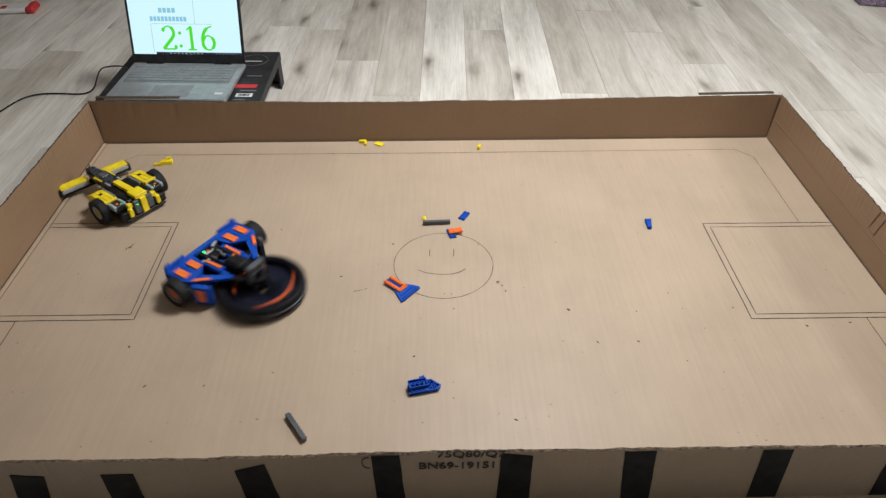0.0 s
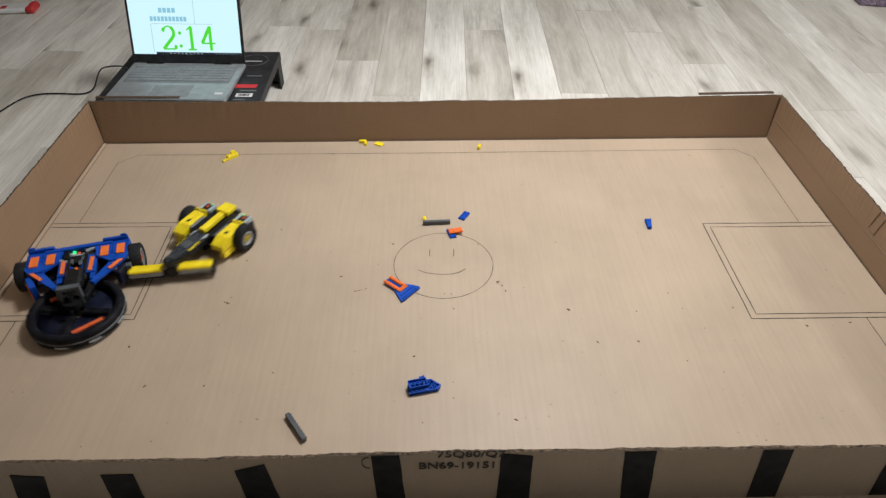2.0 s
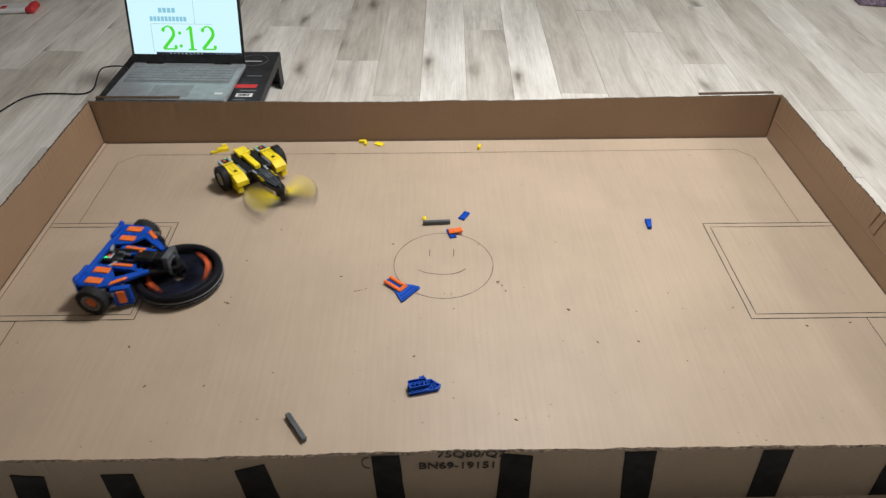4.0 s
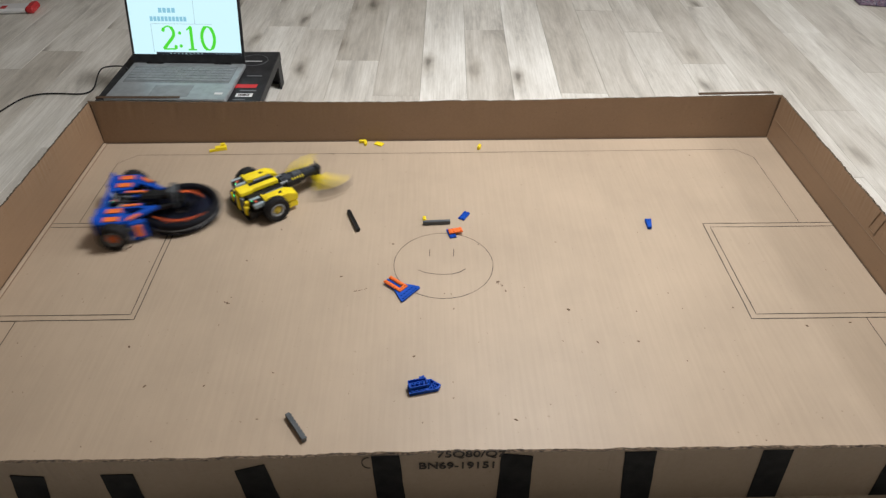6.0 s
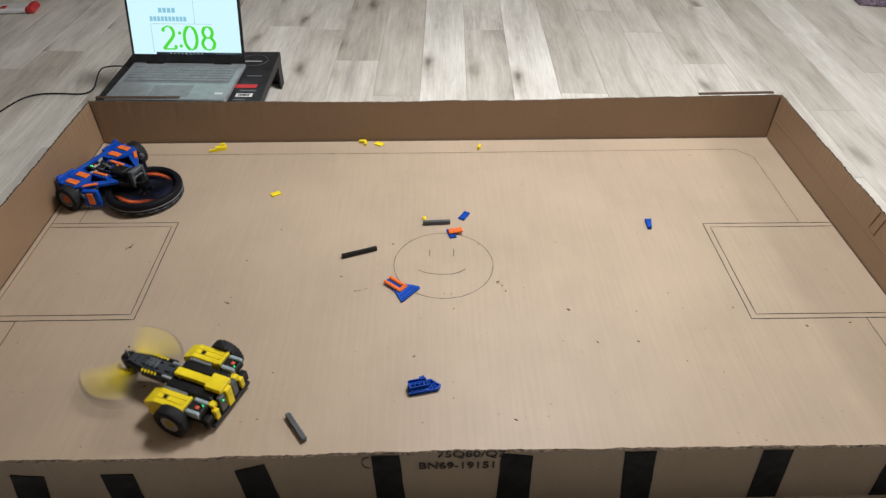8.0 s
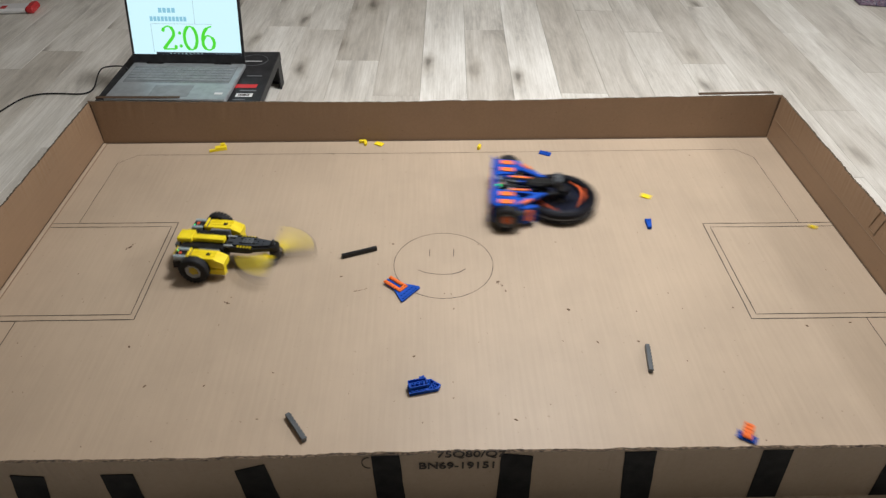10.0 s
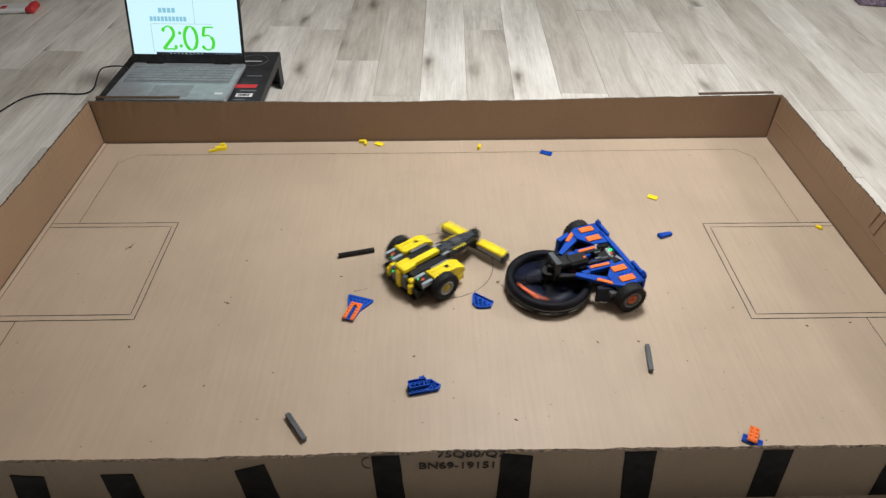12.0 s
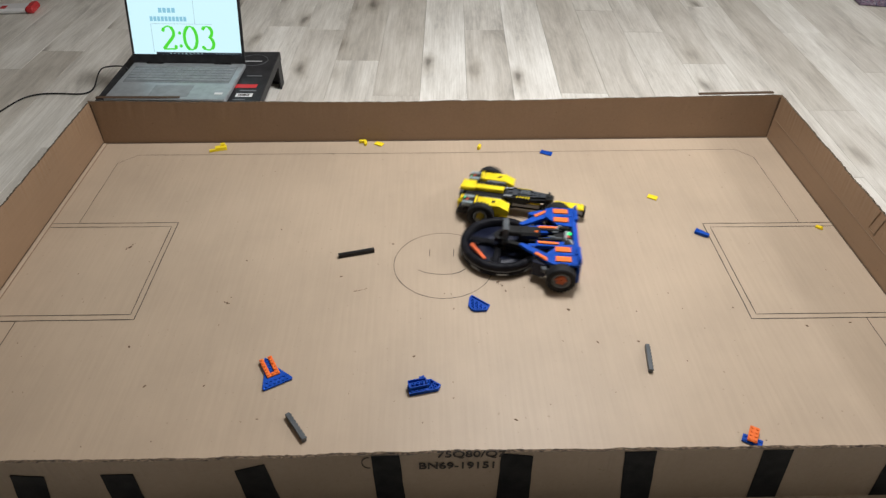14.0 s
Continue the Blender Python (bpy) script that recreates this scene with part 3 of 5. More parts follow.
def digit_lines(d):
    """The pen lines of a digit, in a box one wide and one high about the origin."""
    return {0: [ring(0, 0, 0.44, 0.46, 0, 360, 40)],
            1: [[(-0.20, 0.34), (0.04, 0.46)], [(0.06, 0.44), (0.06, -0.44)], [(-0.20, -0.46), (0.30, -0.46)]],
            2: [ring(0, 0.20, 0.38, 0.26, 165, -20) + [(0.25, 0.0), (-0.42, -0.42)], [(-0.42, -0.44), (0.42, -0.44)], [(0.42, -0.44), (0.46, -0.28)]],
            3: [ring(-0.04, 0.24, 0.34, 0.22, 150, -60), ring(-0.06, -0.21, 0.42, 0.25, 75, -150)],
            4: [[(0.16, 0.46), (0.16, -0.46)], [(0.14, 0.44), (-0.44, -0.18)], [(-0.44, -0.20), (0.44, -0.20)]],
            5: [[(0.40, 0.44), (-0.22, 0.44)], [(-0.22, 0.44), (-0.34, 0.10)], ring(-0.06, -0.17, 0.42, 0.29, 125, -150)],
            6: [ring(0.30, -0.16, 0.72, 0.62, 92, 172), ring(0.0, -0.18, 0.40, 0.28, 0, 360, 34)],
            7: [[(-0.40, 0.30), (-0.34, 0.44)], [(-0.36, 0.44), (0.42, 0.44)], [(0.40, 0.42), (0.0, -0.46)]],
            8: [ring(0, 0.23, 0.33, 0.22, 0, 360, 30), ring(0, -0.22, 0.42, 0.24, 0, 360, 32)],
            9: [ring(-0.30, 0.16, 0.72, 0.62, -88, -8), ring(0.0, 0.18, 0.40, 0.28, 0, 360, 34)]}[d]


DIGIT_W, DIGIT_H, DIGIT_Z, STEP = 0.041, 0.070, 0.0740, 0.0078


def digit_strokes(d, upright):
    """Where the broad (upright) or the thin strokes of a digit lie: x, z and turn in degrees."""
    found = []
    for line in digit_lines(d):
        pts = [(x * DIGIT_W, z * DIGIT_H) for x, z in line]
        lengths = [math.hypot(b[0] - a[0], b[1] - a[1]) for a, b in zip(pts, pts[1:])]
        total = sum(lengths)
        n = max(1, round(total / STEP))
        for i in range(n):
            at, k = (i + 0.5) * total / n, 0
            while k < len(lengths) - 1 and at > lengths[k]:
                at -= lengths[k]
                k += 1
            (x0, z0), (x1, z1) = pts[k], pts[k + 1]
            f = at / lengths[k]
            if (abs(z1 - z0) > 0.9 * abs(x1 - x0)) == upright:
                found.append((x0 + (x1 - x0) * f, z0 + (z1 - z0) * f, -math.degrees(math.atan2(z1 - z0, x1 - x0))))
    return found


def stroke_pose(x, z, turn, cx, lift):
    return Matrix.Translation((cx + x, -0.0016 - 0.00003 * lift, DIGIT_Z + z)) @ Matrix.Rotation(radians(turn), 4, "Y")


def stroke_part(upright, m=None):
    w, h = 0.0056, 0.0044 if upright else 0.0021
    bm = bmesh.new()
    prism(bm, [(-w, -h * 0.5), (-w * 0.75, -h), (w * 0.75, -h), (w, -h * 0.5), (w, h * 0.5), (w * 0.75, h), (-w * 0.75, h), (-w, h * 0.5)], 0.0, 0.0003, Matrix.Rotation(radians(90), 4, "X"))
    return part("digit_stroke", bm, GREEN_GLOW, display, "", m)


for upright in (True, False):
    for i, (x, z, turn) in enumerate(digit_strokes(2, upright)):
        stroke_part(upright, stroke_pose(x, z, turn, -0.050, i))
for dz in (-0.022, 0.014):
    bm = bmesh.new()
    cyl(bm, 0.0048, 0.0004, Matrix.Translation((-0.0170, -0.0014, DIGIT_Z + dz)) @ STAND, 14)
    part("colon_dot", bm, GREEN_GLOW, display)
# sliding strokes make each changing digit; those not needed lie on a needed one
SLIDERS = []
for place, used, cx in (("tens", (0, 1), 0.014), ("units", range(10), 0.065)):
    for upright in (True, False):
        count = max(len(digit_strokes(d, upright)) for d in used)
        SLIDERS.append((place, upright, cx, [stroke_part(upright) for _ in range(count)]))

# mains lead from the laptop over the floor
cu = bpy.data.curves.new("lead_path", "CURVE")
cu.dimensions, cu.bevel_depth, cu.bevel_resolution, cu.resolution_u = "3D", 0.0023, 3, 8
CABLE = [(-1.33, 0.60, -0.0065), (-1.298, 0.715, -0.0065), (-1.281, 0.790, -0.0065), (-1.250, 0.820, -0.0065), (-1.215, 0.832, -0.0065), (-1.150, 0.830, -0.0065), (-1.085, 0.820, -0.0065), (-1.074, 0.865, -0.0065), (-1.098, 0.940, -0.0065), (-1.095, 0.980, 0.0072), (-1.047, 0.930, 0.0358), (-0.995, 0.880, 0.0604), (-0.942, 0.830, 0.0830), (-0.904, 0.76, 0.1015)]
sp = cu.splines.new("NURBS")
sp.points.add(len(CABLE) - 1)
for q, p in zip(sp.points, CABLE):
    q.co = (*p, 1)
sp.use_endpoint_u, sp.order_u = True, 4
tmp = new("power_cable", cu)
me = bpy.data.meshes.new_from_object(tmp)
bpy.data.objects.remove(tmp)
me.materials.clear()
me.materials.append(BLACK)
tagged(new("power_cable", me), "thin black power lead curling over the floor", "cable")


# ---- robots built from toy bricks: x forward, y to the left, z up, origin on the floor between the drive wheels ----
UNIT = 0.008


def wheel_part(parent, y, r, width, rim_mat, hub_mat, hub_r):
    """A ribbed tyre on a dished rim, axle along y."""
    turn = Matrix.Rotation(radians(-90 if y > 0 else 90), 4, "X")
    bm = bmesh.new()
    w = width / 2
    lathe(bm, [(hub_r, -w * 0.8), (r * 0.86, -w), (r * 0.97, -w * 0.72), (r, -w * 0.3), (r, w * 0.3), (r * 0.97, w * 0.72), (r * 0.86, w), (hub_r, w * 0.8)], 36, turn)
    for i in range(24):
        a = 2 * math.pi * i / 24
        for s in (-1, 1):
            box(bm, (0.0016, 0.0036, width * 0.36), m=turn @ Matrix.Rotation(a + s * 0.06, 4, "Z") @ Matrix.Translation((r - 0.0009, 0, s * width * 0.24)))
    tyre = part("wheel", bm, TYRE, parent, "ribbed black rubber tyre", Matrix.Translation((0, y, r)))
    bm = bmesh.new()
    lathe(bm, [(0.003, -w * 0.5), (hub_r + 0.0006, -w * 0.82), (hub_r + 0.0006, w * 0.84), (hub_r * 0.86, w * 0.86), (hub_r * 0.78, w * 0.35), (0.003, w * 0.3)], 28, turn)
    part("rim", bm, rim_mat, tyre)
    bm = bmesh.new()
    for i in range(6):
        box(bm, (hub_r * 0.62, 0.0030, 0.004), m=turn @ Matrix.Rotation(i * math.pi / 3, 4, "Z") @ Matrix.Translation((hub_r * 0.40, 0, w * 0.42)))
    cyl(bm, hub_r * 0.55, 0.005, turn @ Matrix.Translation((0, 0, w * 0.48)), 14)
    cyl(bm, 0.0022, 0.006, turn @ Matrix.Translation((0, 0, w * 0.62)), 8)
    part("hub_cap", bm, hub_mat, tyre)
    return tyre


def tile_part(parent, sx, sy, at, turn=0, tilt=None, name="tile", mat=None, label=""):
    """A smooth tile split into stud-wide pieces by shallow grooves."""
    bm = bmesh.new()
    box(bm, (sx - 0.0003, sy - 0.0003, 0.0030), bevel=0.0005)
    m = Matrix.Translation(at) @ Matrix.Rotation(radians(turn), 4, "Z")
    if tilt:
        m = m @ tilt
    return part(name, bm, mat or ORANGE, parent, label, m)


LETTERS = {"C": ["111", "100", "100", "100", "111"], "O": ["111", "101", "101", "101", "111"], "S": ["111", "100", "111", "001", "111"],
           "M": ["11011", "10101", "10101", "10001", "10001"], "I": ["1", "1", "1", "1", "1"]}


def blue_robot():
    bot = holder("battle_robot", label="blue and orange toy-brick robot with a big flat spinning ring", category="robot")
    # lower frame
    bm = bmesh.new()
    box(bm, (0.060, 0.176, 0.012), (-0.004, 0, 0.024), bevel=0.001)
    box(bm, (0.052, 0.070, 0.026), (0.024, 0, 0.030), bevel=0.001)
    for s in (-1, 1):
        box(bm, (0.010, 0.010, 0.010), (0.0, s * 0.092, 0.031))
        box(bm, (0.080, 0.008, 0.010), (0.050, s * 0.036, 0.040), m=Matrix.Rotation(radians(-s * 8), 4, "Z"))
    part("chassis", bm, BLACK, bot, "black beam chassis")
    # rear wall with its sloping upper lip
    bm = bmesh.new()
    box(bm, (0.006, 0.196, 0.047), (-0.036, 0, 0.0335), bevel=0.0008)
    box(bm, (0.010, 0.130, 0.008), (-0.032, 0, 0.058), bevel=0.0008)
    rear = part("rear_wall", bm, BLUE, bot, "blue rear wall with raised lettering")
    for s in (-1, 1):
        bm = bmesh.new()
        box(bm, (0.007, 0.050, 0.010), (-0.0365, s * 0.072, 0.0625), bevel=0.001)
        box(bm, (0.004, 0.012, 0.006), (-0.037, s * 0.089, 0.069), bevel=0.0008)
        part("rear_lip", bm, BLUE, rear)
    widths = {"C": 3, "O": 3, "S": 3, "M": 5, "I": 1}
    word, cell = "COSMIC", 0.0062
    total = sum(widths[c] + 1 for c in word) - 1
    pen = total * cell * 0.5 * 1.12
    for ch in word:
        bm = bmesh.new()
        wch = widths[ch]
        for r, line in enumerate(LETTERS[ch]):
            for c, on in enumerate(line):
                if on == "1":
                    box(bm, (0.0026, cell * 1.10, cell * 1.02), (0, -(c + 0.5) * cell * 1.12, (2 - r) * cell))
        part("letter", bm, ORANGE, rear, "raised orange letter " + ch, Matrix.Translation((-0.0400, pen, 0.0335)))
        pen -= (wch + 1) * cell * 1.12
    for s in (-1, 1):
        # shoulder plates over the wheels
        bm = bmesh.new()
        prism(bm, [(-0.033, 0.030), (-0.033, 0.099), (0.016, 0.099), (0.030, 0.091), (0.030, 0.064), (0.006, 0.036)] if s > 0 else
              [(-0.033, -0.030), (0.006, -0.036), (0.030, -0.064), (0.030, -0.091), (0.016, -0.099), (-0.033, -0.099)], 0.0535, 0.0590)
        studs(bm, [(-0.028 + 0.008 * i, s * y) for i in range(5) for y in (0.0675, 0.0975 - 0.0025)], 0.0590)
        shoulder = part("shoulder_plate", bm, BLUE, bot, "blue shoulder plate")
        for y in (0.0831, 0.0517):
            tile_part(shoulder, 0.0325, 0.0162, (-0.0034, s * y, 0.0604), name="roof_tile", label="orange tile")
        # outer bevel running in to the front
        bm = bmesh.new()
        quad = [(0.012, 0.099), (0.030, 0.088), (0.088, 0.037), (0.082, 0.030), (0.024, 0.066), (0.010, 0.078)]
        prism(bm, quad if s > 0 else [(x, -y) for x, y in quad[::-1]], 0.050, 0.0560)
        bevel_plate = part("wing_plate", bm, BLUE, bot, "blue tapering wing plate")
        tile_part(bevel_plate, 0.040, 0.0080, (0.0385, s * 0.0765, 0.0573), -s * 40, name="edge_tile", label="thin orange edge tile")
        # inner rib with its long tile
        bm = bmesh.new()
        box(bm, (0.058, 0.018, 0.010), (0.022, s * 0.027, 0.0500), bevel=0.0008)
        box(bm, (0.020, 0.010, 0.006), (0.058, s * 0.031, 0.0490), bevel=0.0008)
        rib = part("inner_rib", bm, BLUE, bot, "blue inner rib")
        tile_part(rib, 0.044 if s > 0 else 0.040, 0.0078, (0.026, s * 0.027, 0.0562), -s * 2, name="rib_tile", label="thin orange tile")
        # cheek in front of each wheel
        bm = bmesh.new()
        m = Matrix.Translation((0.049, -0.086, 0.030) if s < 0 else (0.045, 0.082, 0.030)) @ Matrix.Rotation(radians(-s * 22), 4, "Z")
        box(bm, (0.036, 0.012, 0.044) if s < 0 else (0.030, 0.010, 0.036), m=m, bevel=0.001)
        cheek = part("cheek_panel", bm, BLUE if s < 0 else NAVY, bot, "blue cheek panel" if s < 0 else "dark navy cheek panel")
        if s < 0:
            tile_part(cheek, 0.0150, 0.0305, (0.0515, s * 0.0925, 0.031), -s * 22, Matrix.Rotation(radians(90), 4, "X"), name="cheek_tile", label="upright orange tile")
        # wheel mudguard
        bm = bmesh.new()
        box(bm, (0.046, 0.010, 0.030), (0.0, s * 0.0935, 0.038), bevel=0.001)
        box(bm, (0.012, 0.014, 0.010), (0.034, s * 0.094, 0.040), bevel=0.001)
        part("mudguard", bm, DARK_GREY, bot, "dark grey wheel bracket")
        bm = bmesh.new()
        box(bm, (0.070, 0.010, 0.010), m=Matrix.Translation((0.088, s * 0.030, 0.046)) @ Matrix.Rotation(radians(-s * 16), 4, "Z"), bevel=0.001)
        for i in range(7):
            cyl(bm, 0.0026, 0.0104, Matrix.Translation((0.060 + i * 0.0085, s * (0.038 - i * 0.0024), 0.046)), 8)
        part("weapon_arm", bm, BLACK, bot, "black pierced beam")
    # pale beams either side of the open middle
    for s in (-1, 1):
        bm = bmesh.new()
        box(bm, (0.006, 0.030, 0.006), m=Matrix.Translation((-0.026 if s > 0 else 0.004, s * 0.026, 0.0545)) @ Matrix.Rotation(radians(s * 24), 4, "Z"), bevel=0.0008)
        part("link_beam", bm, LIGHT_GREY, bot, "pale grey link beam")
        bm = bmesh.new()
        box(bm, (0.024, 0.007, 0.008), (0.036, s * 0.071, 0.0440), bevel=0.001)
        for i in range(3):
            cyl(bm, 0.0024, 0.0076, Matrix.Translation((0.028 + i * 0.008, s * 0.071, 0.0440)) @ pose(0, 0, 0, 90, 0, 0), 8)
        part("side_beam", bm, MID_GREY, bot, "grey pierced side beam")
    # electronics in the open middle
    bm = bmesh.new()
    box(bm, (0.040, 0.052, 0.016), (-0.008, 0, 0.046), bevel=0.0015)
    part("controller", bm, BLACK, bot, "black controller hub")
    tilted = pose(-0.0200, 0.003, 0.0490, -9, -22, 0)
    bm = bmesh.new()
    box(bm, (0.022, 0.048, 0.005), bevel=0.0012)
    box(bm, (0.015, 0.018, 0.002), (0, 0.011, 0.0032), bevel=0.0006)
    lid_top = part("controller_lid", bm, LIGHT_GREY, bot, "pale grey controller top", tilted)
    bm = bmesh.new()
    for k in range(4):
        box(bm, (0.0150, 0.0008, 0.0006), (0, 0.005 + 0.004 * k, 0.0043))
    part("lid_groove", bm, MID_GREY, lid_top, "shallow grey groove")
    bm = bmesh.new()
    cyl(bm, 0.0040, 0.004, Matrix.Translation((0.001, -0.0135, 0.0040)), 14, r2=0.0032)
    part("status_light", bm, LED_GREEN, lid_top, "lit green status light")
    bm = bmesh.new()
    box(bm, (0.0060, 0.0070, 0.003), (0.003, -0.0045, 0.0034), bevel=0.0008)
    part("status_light", bm, LED_RED, lid_top, "lit red status light")
    bm = bmesh.new()
    box(bm, (0.024, 0.009, 0.018), (-0.008, -0.0215, 0.0540), bevel=0.001)
    studs(bm, [(-0.014, -0.0215), (-0.006, -0.0215)], 0.0630)
    part("plug_block", bm, BLACK, bot, "black plug block")
    bm = bmesh.new()
    for x, y in ((0.004, 0.010), (0.010, -0.012), (0.018, 0.006)):
        box(bm, (0.014, 0.007, 0.006), (x, y, 0.055), bevel=0.0008)
    part("connector", bm, DARK_GREY, bot, "dark grey connectors")
    bm = bmesh.new()
    for y in (-0.016, 0.016):
        box(bm, (0.052, 0.0060, 0.0070), (0.022, y, 0.0560), bevel=0.0008)
        for k in range(6):
            cyl(bm, 0.0022, 0.0062, Matrix.Translation((0.002 + k * 0.008, y, 0.0560)) @ pose(0, 0, 0, 90, 0, 0), 8)
    part("cross_beam", bm, BLACK, bot, "black pierced beams")
    for x, y in ((0.030, 0.012), (0.034, -0.012)):
        bm = bmesh.new()
        box(bm, (0.016, 0.008, 0.008), (x, y, 0.052), bevel=0.0008)
        studs(bm, [(x - 0.004, y), (x + 0.004, y)], 0.056)
        part("brick", bm, BLUE, bot, "small blue brick")
    # weapon motor and its bracket over the ring
    bm = bmesh.new()
    box(bm, (0.046, 0.032, 0.024), (0.066, 0, 0.056), bevel=0.005)
    box(bm, (0.016, 0.040, 0.010), (0.060, 0, 0.050), bevel=0.002)
    box(bm, (0.030, 0.026, 0.012), (0.100, 0, 0.062), bevel=0.002)
    motor = part("weapon_motor", bm, BLACK, bot, "black weapon motor")
    bm = bmesh.new()
    cyl(bm, 0.0030, 0.002, Matrix.Translation((0.052, 0.006, 0.0688)), 10)
    part("motor_pin", bm, ORANGE, motor, "orange pin")
    bm = bmesh.new()
    for y in (-0.017, 0.017):
        box(bm, (0.012, 0.007, 0.044), (0.118, y, 0.058), bevel=0.0012)
    box(bm, (0.012, 0.041, 0.007), (0.118, 0, 0.077), bevel=0.0012)
    box(bm, (0.008, 0.041, 0.007), (0.118, 0, 0.060), bevel=0.0012)
    for y in (-0.012, -0.004, 0.004, 0.012):
        cyl(bm, 0.0028, 0.0135, Matrix.Translation((0.118, y, 0.0735)) @ pose(0, 0, 0, 0, 90, 0), 8)
    part("bracket", bm, DARK_GREY, bot, "grey beam bracket over the ring")
    bm = bmesh.new()
    cyl(bm, 0.016, 0.012, Matrix.Translation((0.1263, 0, 0.044)), 20)
    cyl(bm, 0.005, 0.045, Matrix.Translation((0.1263, 0, 0.040)), 12)
    part("turntable", bm, BLACK, bot, "black turntable gear")
    # the ring
    bm = bmesh.new()
    lathe(bm, [(0.074, 0.004), (0.083, 0.000), (0.0885, 0.004), (0.0888, 0.012), (0.0865, 0.0135), (0.0865, 0.0165), (0.0888, 0.018), (0.0885, 0.026), (0.0855, 0.0300), (0.0775, 0.0305), (0.0730, 0.0275), (0.0725, 0.006)], 72)
    for i in range(28):
        a = 2 * math.pi * i / 28
        box(bm, (0.0075, 0.0060, 0.0014), m=Matrix.Rotation(a, 4, "Z") @ Matrix.Translation((0.0812, 0, 0.0305)), bevel=0.0004)
    ring = part("spinner", bm, RING_BLACK, bot, "black spinning ring with blue web and orange bars", Matrix.Translation((0.1263, 0, 0.003)))
    bm = bmesh.new()
    lathe(bm, [(0.0875, 0.0142), (0.0893, 0.0148), (0.0893, 0.0170), (0.0875, 0.0176)], 72)
    part("rim_band", bm, MID_GREY, ring, "thin grey band")
    for i in range(9):
        bm = bmesh.new()
        box(bm, (0.0030, 0.0220, 0.0046), bevel=0.0006)
        part("rim_tile", bm, LIGHT_GREY, ring, "", Matrix.Rotation(2 * math.pi * i / 9, 4, "Z") @ Matrix.Translation((0.0884, 0, 0.0085)))
    bm = bmesh.new()
    lathe(bm, [(0.014, 0.008), (0.0735, 0.008), (0.0735, 0.013), (0.014, 0.013)], 48)
    part("web_disc", bm, NAVY, ring, "dark blue web plate")
    for i in range(4):
        bm = bmesh.new()
        box(bm, (0.054, 0.015, 0.010), (0.042, 0, 0.018), bevel=0.001)
        box(bm, (0.020, 0.024, 0.006), (0.056, 0, 0.0155), bevel=0.001)
        studs(bm, [(0.022 + 0.008 * k, y) for k in range(6) for y in (-0.004, 0.004)], 0.023)
        part("spoke", bm, RING_BLACK, ring, "", Matrix.Rotation(radians(90 * i + 45), 4, "Z"))
    for i in range(2):
        bm = bmesh.new()
        box(bm, (0.0085, 0.058, 0.0036), bevel=0.0006)
        part("orange_bar", bm, RED_ORANGE, ring, "orange bar", Matrix.Rotation(radians(180 * i), 4, "Z") @ Matrix.Translation((0.0590, 0, 0.0235)))
    wheels = [wheel_part(bot, s * 0.1085, 0.031, 0.026, MID_GREY, DULL_ORANGE, 0.0185) for s in (-1, 1)]
    return bot, ring, wheels


